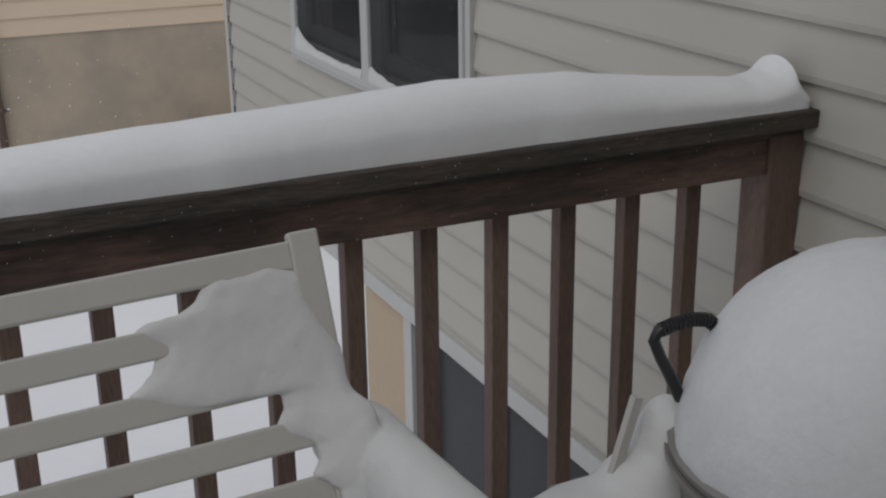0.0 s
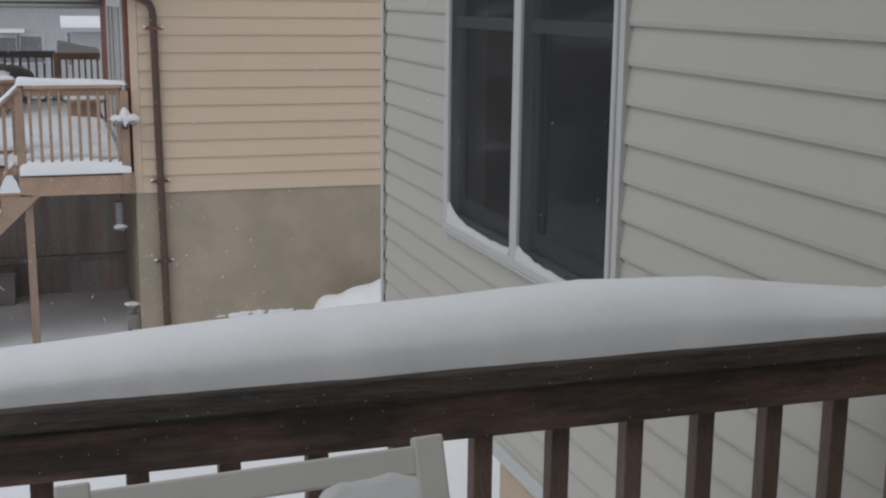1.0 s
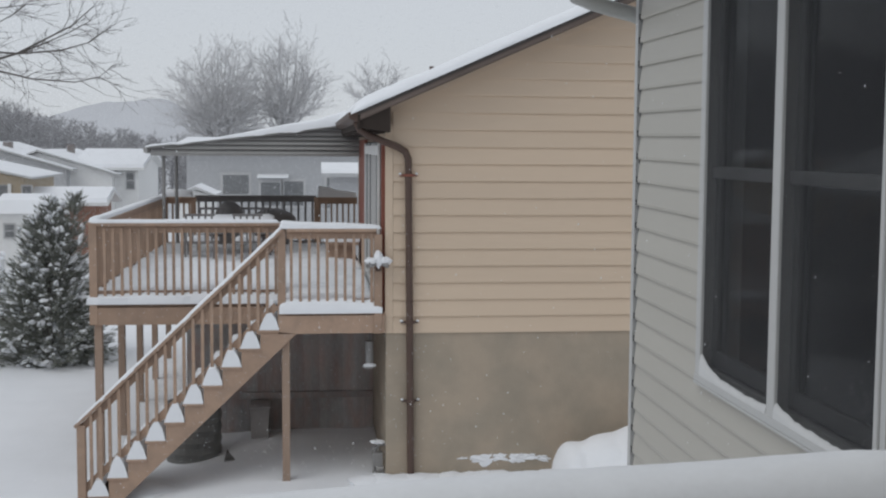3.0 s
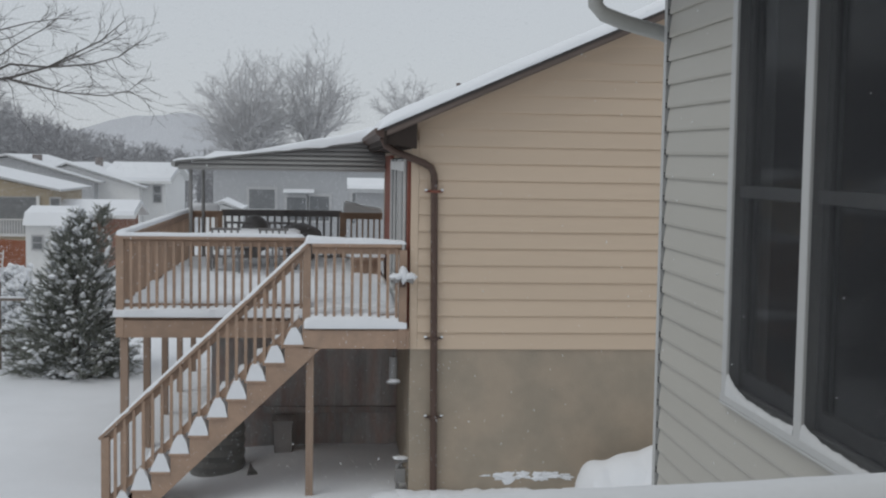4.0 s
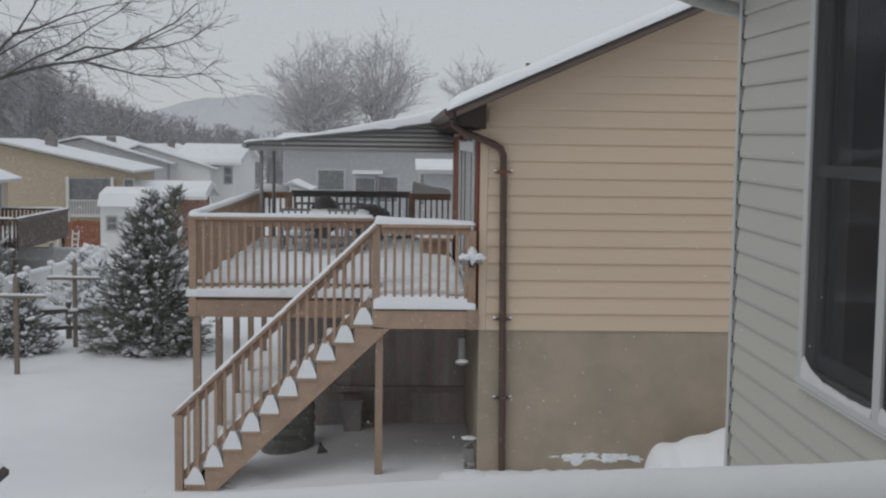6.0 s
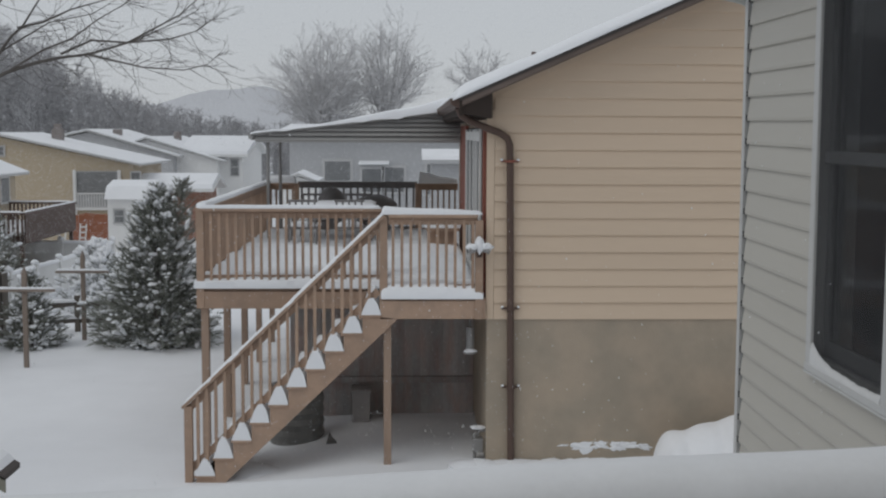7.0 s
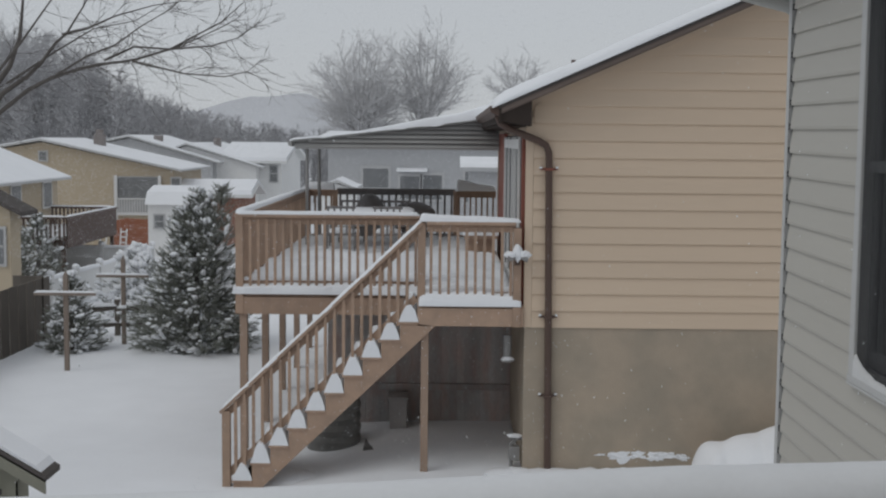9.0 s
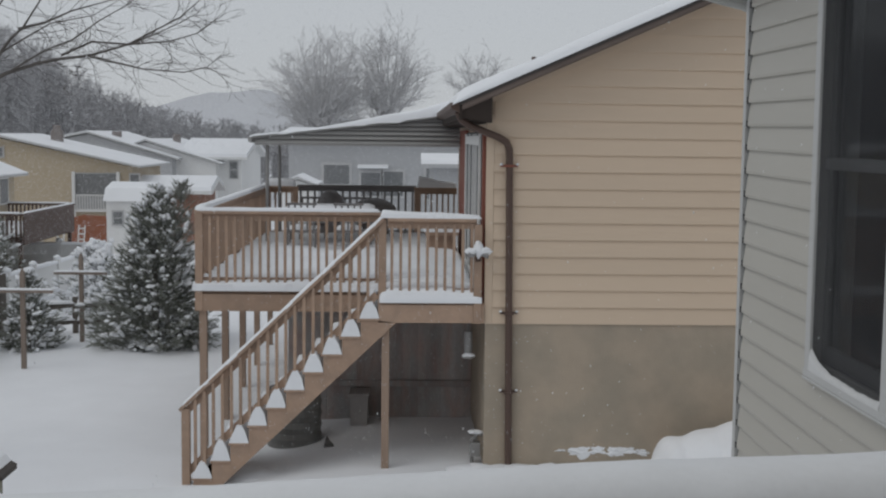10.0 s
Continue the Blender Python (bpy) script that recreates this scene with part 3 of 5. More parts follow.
def lathe(profile, cx, cy, n=40):
    bm = bmesh.new()
    rings = [[bm.verts.new((cx + r * math.cos(6.2832 * k / n), cy + r * math.sin(6.2832 * k / n), z)) for k in range(n)] for r, z in profile]
    for a, b in zip(rings, rings[1:]):
        for k in range(n):
            bm.faces.new((a[k], a[(k + 1) % n], b[(k + 1) % n], b[k]))
    bm.faces.new(rings[0][::-1]), bm.faces.new(rings[-1])
    return bm


part("bowl", lathe([(0.06, GZ - 0.27), (0.16, GZ - 0.23), (0.24, GZ - 0.14), (GR - 0.012, GZ - 0.03), (GR - 0.004, GZ - 0.012), (GR + 0.008, GZ - 0.008), (GR + 0.008, GZ), (GR - 0.02, GZ)], GX, GY), KETTLE, grill, smooth=True)
part("lid", lathe([(GR + 0.003, GZ + 0.004), (GR + 0.005, GZ + 0.014), (GR - 0.014, GZ + 0.028), (0.232, GZ + 0.062), (0.15, GZ + 0.13), (0.03, GZ + 0.15)], GX, GY), KETTLE, grill, smooth=True)
for k in range(3):
    a = 0.7 + k * 2.094
    part("leg", tube(bmesh.new(), [(GX + 0.17 * math.cos(a), GY + 0.17 * math.sin(a), GZ - 0.22), (GX + 0.27 * math.cos(a), GY + 0.27 * math.sin(a), DZ + 0.002)], 0.012), KETTLE, grill)
# ribbed loop handle on the lid's side
HC = [(0.972, 1.15, 3.253), (0.951, 1.15, 3.271), (0.927, 1.15, 3.276), (0.897, 1.15, 3.275), (0.873, 1.15, 3.270), (0.867, 1.15, 3.258), (0.879, 1.15, 3.231), (0.895, 1.15, 3.203), (0.914, 1.15, 3.165)]
handle = part("handle", tube(bmesh.new(), HC, [0.007, 0.008, 0.0085, 0.0085, 0.008, 0.008, 0.008, 0.0085, 0.0085], 10), BLACK, grill, "black plastic loop handle", smooth=True)
for k in range(15):
    t = 0.5 + 3.3 * k / 14
    i = min(int(t), 7)
    p = Vector(HC[i]).lerp(Vector(HC[i + 1]), t - i)
    d = (Vector(HC[i + 1]) - Vector(HC[i])).normalized() * 0.0024
    part("handle_rib", tube(bmesh.new(), [p - d * 0.7, p + d * 0.7], 0.0100, 10), BLACK, handle)
dome = [(GR - 0.004, GZ + 0.012)]
for k in range(31):
    a = math.pi / 2 * k / 31
    dome.append(((GR - 0.001) * math.cos(a), GZ + 0.013 + 0.276 * math.sin(a) ** 1.12))
bm = lathe(dome, GX, GY, 96)
for v in bm.verts:
    d = Vector((v.co.x - GX, v.co.y - GY, v.co.z - GZ)).normalized()
    v.co += d * (0.006 * fbm(v.co.x * 4, v.co.y * 4, v.co.z * 5) + 0.0022 * fbm(v.co.x * 22, v.co.y * 22, v.co.z * 22))
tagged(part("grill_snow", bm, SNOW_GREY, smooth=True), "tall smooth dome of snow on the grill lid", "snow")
# a folded side shelf beside the grill, drifted over
shelf = tagged(new("side_shelf"), "grey grill side shelf drifted over with snow", "shelf")
part("shelf_top", box(0.80, 0.96, 1.14, 1.30, 2.965, 2.985, 0.005), KETTLE, shelf)
bm = bmesh.new()
beam(bm, (0.826, 1.2, 2.975), (0.880, 1.2, 3.153), 0.012, 0.014)
part("bracket", bm, RESIN, shelf)
for x in (0.72, 0.88):
    part("leg", box(x - 0.012, x + 0.012, 1.2, 1.224, DZ + 0.001, 2.965), KETTLE, shelf)
drift = [blob((0.925, 1.19, 3.00), (0.050, 0.07, 0.150), 8.0, 3, 0.06), blob((0.905, 1.19, 2.995), (0.085, 0.08, 0.085), 3.0, 3, 0.06), blob((0.83, 1.17, 2.990), (0.17, 0.10, 0.045), 2.0, 3, 0.06)]
soft_union("shelf_snow", drift, SNOW_SHADE, "snow drifted over the shelf beside the grill", 0.006, 14)


# ---- the neighbour's house ----
YG, HX = 14.157, 0.925
EZ, SL = 4.32, 0.44                               # eave height at x = 0.55 and roof slope
RX = 7.0                                          # ridge


def roof_z(x):
    return EZ + SL * (min(x, 2 * RX - x) - 0.55)


nb = tagged(new("neighbour_house"), "tan aluminium-sided house with a parged foundation and snowy roof", "house")
HY2 = 22.6
part("foundation", box(HX, 13.0, YG - 0.0, HY2, -0.4, 1.75), PARGE, nb)
poly = [(HX + 0.02, 1.75), (13.0, 1.75), (13.0, roof_z(13.0) - 0.12), (RX, roof_z(RX) - 0.12), (HX + 0.02, roof_z(HX) - 0.12)]
wallnb = part("wall", prism(poly, "y", YG + 0.02, HY2), TAN, nb)
part("corner_trim", box(HX - 0.012, HX + 0.075, YG - 0.012, YG + 0.06, 1.752, 4.22), TAN, nb)
for i in range(24):
    z = 1.752 + 0.2005 * i
    ends = [max(HX + 0.078, 0.55 + (zz - EZ + 0.13) / SL) for zz in (z, z + 0.2005)]
    if ends[0] > 8:
        break
    bm = bmesh.new()
    prof = [(YG + 0.02, z, 0), (YG - 0.017, z - 0.001, 0), (YG - 0.017, z + 0.014, 0.07), (YG + 0.004, z + 0.203, 1), (YG + 0.02, z + 0.203, 1)]
    lo = [bm.verts.new((ends[0] + (ends[1] - ends[0]) * k, y, zz)) for y, zz, k in prof]
    hi = [bm.verts.new((8.4, y, zz)) for y, zz, k in prof]
    bm.faces.new(lo), bm.faces.new(hi[::-1])
    for k in range(5):
        bm.faces.new((lo[k], hi[k], hi[(k + 1) % 5], lo[(k + 1) % 5]))
    part("siding_board", bm, TAN, wallnb)
# rake, soffit, roof and snow
YO = YG - 0.45
for name, dz0, dz1, y0, y1, m in (("rake_board", -0.07, -0.02, YO, YO + 0.03, RAKE), ("soffit", -0.088, -0.07, YO + 0.03, YG + 0.02, RAKE), ("frieze_board", -0.15, -0.088, YG - 0.028, YG + 0.02, TAN)):
    x0 = 0.60 if name != "frieze_board" else HX
    part(name, prism([(x0, roof_z(x0) + dz0), (x0, roof_z(x0) + dz1), (RX, roof_z(RX) + dz1), (RX, roof_z(RX) + dz0)], "y", y0, y1), m, nb)
part("roof", prism([(0.57, roof_z(0.57) - 0.02), (0.57, roof_z(0.57) + 0.02), (RX, roof_z(RX) + 0.02), (13.5, roof_z(13.5) + 0.02), (13.5, roof_z(13.5) - 0.02), (RX, roof_z(RX) - 0.02)], "y", YO - 0.02, HY2 + 0.3), SHINGLE, nb)
# Eave brown taken darker to stand in for the shade under the overhang
EAVE = mat("eave_brown_darkened_for_shade", (0.05, 0.04, 0.035), 0.8, var=0.2, scale=4, fine=0.08, spec=0.1)
# closing panel put where only the eave's shade shows
part("eave_return", prism([(0.60, 4.17), (HX + 0.02, 4.12), (HX + 0.02, roof_z(HX) - 0.022), (0.60, roof_z(0.6) - 0.022)], "y", YO + 0.031, YG + 0.02), EAVE, nb)
part("eave_soffit", box(0.60, HX + 0.02, YG + 0.021, HY2, 4.12, 4.15), EAVE, nb)
part("fascia", box(0.57, 0.60, YO, HY2, 4.15, 4.31), EAVE, nb)
bm = bmesh.new()
rows = []
for j in range(60):
    y = YO - 0.05 + (HY2 + 0.4 - YO) * (j / 59) ** 1.6
    row = []
    for i in range(90):
        t = i / 89
        x = 0.49 + (RX - 0.49) * t
        e = min(1.0, (x - 0.49) / 0.2) if x < 1 else 1.0
        f = min(1.0, (y - YO + 0.05) / 0.16)
        h = (0.13 + 0.03 * fbm(x * 0.8, y * 0.8) + 0.012 * fbm(x * 3, y * 3)) * math.sqrt(max(0.02, 1 - (1 - e) ** 2)) * math.sqrt(max(0.02, 1 - (1 - f) ** 2))
        row.append((bm.verts.new((x, y + 0.02 * fbm(x * 2, j), roof_z(x) + 0.022 + h)), bm.verts.new((x, y, roof_z(x) + 0.021))))
    rows.append(row)
for a, b in zip(rows, rows[1:]):
    for i in range(89):
        bm.faces.new((a[i][0], a[i + 1][0], b[i + 1][0], b[i][0]))
for i in range(89):
    bm.faces.new((rows[0][i][1], rows[0][i + 1][1], rows[0][i + 1][0], rows[0][i][0]))
for a, b in zip(rows, rows[1:]):
    bm.faces.new((a[0][1], a[0][0], b[0][0], b[0][1]))
tagged(part("roof_snow", bm, SNOW, smooth=True), "thick sheet of snow on the neighbour's roof", "snow")
tagged(part("roof_vent", tube(bmesh.new(), [(1.66, 16.2, 4.75), (1.66, 16.2, 5.03)], 0.03), BROWNMETAL), "short dark vent pipe through the snowy roof", "vent")
# gutter end and downspout
gut = tagged(new("rain_gutter"), "brown gutter with a bent downspout strapped to the wall", "gutter")
part("trough", prism([(0.51, 4.25), (0.475, 4.28), (0.465, 4.34), (0.57, 4.345), (0.57, 4.23)], "y", YO, HY2), BROWNMETAL, gut)
tube_pts = [(0.56, YG - 0.30, 4.24), (0.60, YG - 0.27, 4.15), (0.70, YG - 0.22, 4.085), (1.05, YG - 0.075, 3.955), (1.14, YG - 0.06, 3.90), (1.175, YG - 0.055, 3.82), (1.18, YG - 0.055, 3.6), (1.22, YG - 0.055, 0.03)]
part("downspout", tube(bmesh.new(), tube_pts, 0.042, 12), BROWNMETAL, gut, smooth=True)
for z in (3.625, 1.885, 0.94):
    x = 1.18 + (3.6 - z) * 0.0112
    bm = box(x - 0.052, x + 0.052, YG - 0.102, YG - 0.005, z - 0.014, z + 0.014)
    cuboid(bm, x - 0.105, x + 0.105, YG - 0.03, YG - 0.014, z - 0.012, z + 0.012)
    st = part("strap", bm, RED if z > 3 else BROWNMETAL, gut)
    for s in (-1, 1):
        part("snow_tuft", blob((x + s * 0.095, YG - 0.035, z + 0.018), (0.022, 0.018, 0.016), z + s, 1), SNOW, st)
# foundation snow and drift by the wall
for i, (x, w, h) in enumerate(((2.11, 0.12, 0.05), (2.29, 0.10, 0.035), (2.50, 0.09, 0.05), (2.66, 0.12, 0.045), (2.84, 0.08, 0.03), (1.85, 0.05, 0.012))):
    tagged(part("wall_snow", blob((x, YG, 0.20 + 0.02 * (i % 2)), (w, 0.012, h), i * 3.1, 3, 1.2), SNOW), "patch of snow stuck to the foundation wall", "snow")
humps = [blob((3.09, 13.5, 0.12), (0.28, 0.45, 0.44), 5.0, 4, 0.08, flat=-0.3), blob((3.50, 13.47, 0.12), (0.52, 0.5, 0.53), 8.0, 4, 0.08, flat=-0.3), blob((4.10, 13.4, 0.08), (0.9, 0.6, 0.72), 21.0, 4, 0.1, flat=-0.3)]
soft_union("snow_drift", humps, SNOW, "smooth drift of snow banked between the two houses", 0.03, 16)
for i in range(16):
    x = 0.7 + 0.2 * i
    tagged(part("base_snow", blob((x, YG - 0.12, 0.0), (0.24, 0.2, 0.075 + 0.03 * fbm(i * 1.3, 2)), i * 1.7, 2, 0.25), SNOW, smooth=True), "snow banked along the foundation", "snow")

# side wall towards the deck: red-brown posts and a white glazed door
part("door_post", box(HX - 0.05, HX - 0.002, 14.25, 14.42, 2.0, 4.06), RED, nb)
part("door_post", box(HX - 0.05, HX - 0.002, 18.6, 20.6, 2.0, 4.06), RED, nb)
sd = part("glazed_door", box(HX - 0.04, HX - 0.002, 14.7, 18.3, 2.0, 4.02), DARK, nb)
for y in (14.72, 15.5, 16.15, 17.1, 18.1):
    part("door_frame", box(HX - 0.07, HX - 0.042, y, y + 0.14, 2.0, 4.0), WHITE, sd)
for z in (2.02, 3.85):
    part("door_frame", box(HX - 0.066, HX - 0.042, 14.72, 18.2, z, z + 0.12), WHITE, sd)

# ---- the neighbour's deck ----
nd = tagged(new("neighbour_deck"), "raised brown wooden deck with railings, covered in snow", "deck")
NZ = 2.0
LX, FY, BY = -2.63, 15.12, 22.7                   # left edge, front of the deck proper, back
part("deck_board_floor", box(LX, HX - 0.08, FY, BY, NZ - 0.04, NZ), DECKWOOD, nd)
part("landing_floor", box(-0.30, HX - 0.01, YG - 0.02, FY, NZ - 0.04, NZ), DECKWOOD, nd)
part("rim", box(LX - 0.03, -0.30, FY - 0.04, FY, 1.745, NZ - 0.04), DECKWOOD, nd)
part("rim", box(-0.34, HX - 0.02, YG - 0.06, YG - 0.022, 1.765, NZ - 0.02), DECKWOOD, nd)
part("rim", box(LX - 0.04, LX, FY, BY, 1.745, NZ - 0.04), DECKWOOD, nd)
for i in range(12):
    part("joist", box(LX, HX - 0.1, FY + 0.3 + 0.6 * i, FY + 0.34 + 0.6 * i, 1.78, NZ - 0.04), DECKWOOD, nd)


def rail_run(p, q, zf, zt, first=0.0, gap=0.107, w=0.034, wood=DECKWOOD, parent=None, cap=0.13):
    """A straight railing: cap, upper and lower rail, balusters."""
    p, q = Vector(p), Vector(q)
    d = (q - p)
    n = int(d.length / gap)
    bm = bmesh.new()
    beam(bm, (*p, zt - 0.018), (*q, zt - 0.018), cap, 0.036)
    part("cap", bm, wood, parent)
    bm = bmesh.new()
    beam(bm, (*p, zt - 0.08), (*q, zt - 0.08), 0.036, 0.085)
    part("top_rail", bm, wood, parent)
    for i in range(n + 1):
        c = p + d * ((i + 0.5) / (n + 1))
        part("baluster", box(c.x - w / 2, c.x + w / 2, c.y - 0.036, c.y - 0.002, zf + 0.02, zt - 0.06), wood, parent)
    bm = bmesh.new()
    beam(bm, (p.x, p.y + 0.02, zf + 0.13), (q.x, q.y + 0.02, zf + 0.13), 0.034, 0.07)
    part("bottom_rail", bm, wood, parent)


rail_run((LX, FY), (-0.34, FY), NZ, 3.005, parent=nd)
rail_run((-0.24, YG - 0.01), (HX - 0.12, YG - 0.01), NZ, 3.0, parent=nd)
rail_run((LX, FY + 0.1), (LX, BY), NZ, 3.005, parent=nd)
rail_run((LX, BY), (-2.12, BY), NZ, 3.005, parent=nd)
rail_run((0.18, BY), (HX, BY), NZ, 3.0, parent=nd)
# black metal lifted to grey, the haze over the deck painted in
BLACKWOOD = mat("black_metal_paled_for_haze", (0.21, 0.20, 0.197), 0.6, var=0.15, scale=3)
rail_run((-2.1, BY + 0.35), (0.16, BY + 0.35), NZ, 3.02, gap=0.135, w=0.04, wood=BLACKWOOD, parent=nd, cap=0.09)
for x, y, z0, z1 in ((LX + 0.02, FY, 1.75, 3.0), (-0.30, YG, 1.76, 2.985), (HX - 0.1, YG - 0.03, 1.76, 2.93), (-0.32, FY, 1.76, 2.985), (LX, BY, 1.75, 3.0), (-2.1, BY, 1.75, 3.0), (0.17, BY, 1.75, 3.0)):
    part("post", box(x - 0.047, x + 0.047, y - 0.047, y + 0.047, z0, z1, 0.004), DECKWOOD, nd)
part("support_post", box(-0.30, -0.21, YG - 0.02, YG + 0.07, -0.35, 1.765, 0.004), POSTWOOD, nd)
for x, y in ((LX + 0.06, FY + 0.05), (LX + 0.06, 17.0), (LX + 0.06, 18.8), (LX + 0.06, 20.6), (-1.55, 19.2), (LX + 0.06, BY - 0.1)):
    part("support_post", box(x - 0.047, x + 0.047, y - 0.047, y + 0.047, -0.5, 1.76, 0.004), POSTWOOD, nd)

# snow on the deck, its edge hanging in scallops
def snow_slab(name, x0, x1, y0, y1, z, h, seed, label, nx=60, ny=30, lip=0.0):
    bm = bmesh.new()
    rows = []
    for j in range(ny + 1):
        row = []
        for i in range(nx + 1):
            x, y = x0 + (x1 - x0) * i / nx, y0 + (y1 - y0) * j / ny
            e = min(1, (x - x0) / 0.08, (x1 - x) / 0.08, (y - y0) / 0.08, (y1 - y) / 0.08)
            k = h * (0.5 + 0.5 * math.sqrt(max(0, 1 - (1 - max(e, 0)) ** 2))) * (1 + 0.3 * fbm(x * 1.3 + seed, y * 1.3) + 0.12 * fbm(x * 7 + seed, y * 7))
            row.append((bm.verts.new((x, y, z + k)), bm.verts.new((x, y, z + 0.002))))
        rows.append(row)
    for a, b in zip(rows, rows[1:]):
        for i in range(nx):
            bm.faces.new((a[i][0], a[i + 1][0], b[i + 1][0], b[i][0]))
    edge = [rows[0][i] for i in range(nx + 1)] + [rows[j][nx] for j in range(1, ny + 1)] + [rows[ny][i] for i in range(nx - 1, -1, -1)] + [rows[j][0] for j in range(ny - 1, 0, -1)]
    for p, q in zip(edge, edge[1:] + edge[:1]):
        bm.faces.new((p[1], q[1], q[0], p[0]))
    return tagged(part(name, bm, SNOW, smooth=True), label, "snow")


snow_slab("deck_snow", LX - 0.06, HX - 0.09, FY - 0.07, BY, NZ, 0.165, 3, "even snow lying over the neighbour's deck boards", 80, 60)
snow_slab("landing_snow", -0.33, HX - 0.05, YG - 0.085, FY - 0.08, NZ + 0.001, 0.155, 9, "snow piled on the stair landing", 50, 16)
RAILSNOW = ((LX, FY, 3.005, -0.34, FY, 0.045), (-0.33, YG - 0.01, 3.0, HX - 0.06, YG - 0.01, 0.095), (LX, FY + 0.1, 3.005, LX, BY, 0.06), (LX, BY, 3.005, -2.1, BY, 0.14), (0.18, BY, 3.0, HX, BY, 0.2))
for i, (x0, y0, z, x1, y1, h) in enumerate(RAILSNOW):
    slope = (lambda t: 0.10 - 0.06 * t) if i == 1 else (lambda t: 0.24 - 0.16 * t) if i == 4 else None
    tagged(part("rail_snow", ridge((x0, y0, z), (x1, y1, z), 0.14, h, 30 + i, uneven=0.2, ends=0.05, steps=50, seg=8, hfun=slope), SNOW, smooth=True), "strip of snow along the neighbour's rail cap", "snow")

# ---- stairs down from the landing ----
st = tagged(new("deck_stairs"), "steep brown wooden deck stairs with snow on every tread", "stairs")
NT, RUN, RISE, TX, TZ = 10, 0.2195, 0.2145, -0.33, 1.80


def stringer(y0, y1):
    pts = [(-0.13, 1.765)]
    for i in range(NT):
        pts += [(TX - RUN * i, TZ - RISE * i - 0.015), (TX - RUN * (i + 1), TZ - RISE * i - 0.015)]
    pts += [(TX - RUN * NT - 0.02, TZ - RISE * NT - 0.06), (-2.28, -0.30), (-2.18, -0.20)]
    bm = bmesh.new()
    lo, hi = [bm.verts.new((x, y0, z)) for x, z in pts], [bm.verts.new((x, y1, z)) for x, z in pts]
    f1, f2 = bm.faces.new(lo), bm.faces.new(hi[::-1])
    for i in range(len(pts)):
        j = (i + 1) % len(pts)
        bm.faces.new((lo[i], hi[i], hi[j], lo[j]))
    bmesh.ops.triangulate(bm, faces=[f1, f2])
    return bm


part("stringer", stringer(YG - 0.06, YG - 0.02), DECKWOOD, st)
part("stringer", stringer(FY - 0.09, FY - 0.05), DECKWOOD, st)
for i in range(NT):
    x1, z = TX - RUN * i, TZ - RISE * i
    part("tread", box(x1 - RUN - 0.02, x1, YG - 0.08, FY - 0.05, z - 0.014, z + 0.012, 0.003), DECKWOOD, st)
    h = 0.235 + 0.04 * fbm(i * 1.9, 4)
    w = 0.012 * fbm(i * 3.3, 9)
    bm = bmesh.new()
    rows = []
    for j in range(16):
        y = YG - 0.075 + (FY - YG + 0.01) * j / 15
        q = h * (1 + 0.25 * fbm(y * 3, i * 2.7)) * (0.9 if j == 0 else 1)
        rows.append([bm.verts.new((x1 + dx + 0.01 * fbm(y * 5, i + k), y, z + 0.013 + dz)) for k, (dx, dz) in enumerate(((-0.236, 0), (-0.214, 0.3 * q), (-0.178 + w, 0.70 * q), (-0.145 + w, 0.95 * q), (-0.085, q), (-0.038, 0.62 * q), (-0.008, 0.16 * q), (-0.001, 0)))])
    for a, b in zip(rows, rows[1:]):
        for k in range(7):
            bm.faces.new((a[k], b[k], b[k + 1], a[k + 1]))
    bm.faces.new(rows[0]), bm.faces.new(rows[-1][::-1])
    tagged(part("tread_snow", bm, SNOW, smooth=False), "wedge of snow left on a stair tread", "snow", "snow on the stair treads")
HR0, HR1 = Vector((-2.68, YG - 0.02, 0.70)), Vector((-0.29, YG - 0.02, 2.985))
bm = bmesh.new()
beam(bm, HR0, HR1, 0.11, 0.034)
part("handrail", bm, DECKWOOD, st)
bm = bmesh.new()
beam(bm, HR0 + Vector((0.06, 0.02, -0.03)), HR1 + Vector((0, 0.02, -0.07)), 0.036, 0.08)
part("upper_rail", bm, DECKWOOD, st)
bm = bmesh.new()
beam(bm, (-2.60, YG + 0.005, -0.06), (-0.36, YG + 0.005, 2.09), 0.036, 0.085)
part("lower_rail", bm, DECKWOOD, st)
part("newel", box(-2.66, -2.565, YG - 0.065, YG + 0.03, -0.4, 0.72, 0.004), DECKWOOD, st)
for i in range(20):
    x = -2.50 + 0.107 * i
    t = (x + 2.68) / 2.39
    zt = 0.70 + 2.285 * t
    part("baluster", box(x - 0.018, x + 0.018, YG - 0.055, YG - 0.02, zt - 0.97 + 0.02, zt - 0.03), DECKWOOD, st)
bm = ridge(HR0 + Vector((0.01, 0, 0.017)), HR1 + Vector((0, 0, 0.017)), 0.115, 0.05, 77, uneven=0.25, ends=0.05, steps=70, seg=8)
tagged(part("handrail_snow", bm, SNOW, smooth=True), "thin strip of snow down the stair handrail", "snow")

# flood lamp on the landing's end post
fl = tagged(new("flood_lamp"), "twin-headed outdoor lamp capped with snow on the end post", "lamp")
LY = YG - 0.09
part("bracket", box(0.795, 0.855, LY - 0.01, LY + 0.05, 2.50, 2.66, 0.006), BROWNMETAL, fl)
for s in (-1, 1):
    part("lamp_head", tube(bmesh.new(), [(0.825, LY, 2.60), (0.825 + s * 0.05, LY - 0.03, 2.60), (0.825 + s * 0.12, LY - 0.05, 2.585)], [0.02, 0.035, 0.048], 10), ALUDARK, fl, smooth=True)
bm = blob((0.825, LY - 0.02, 2.65), (0.055, 0.06, 0.095), 4.4, 2, 0.35)
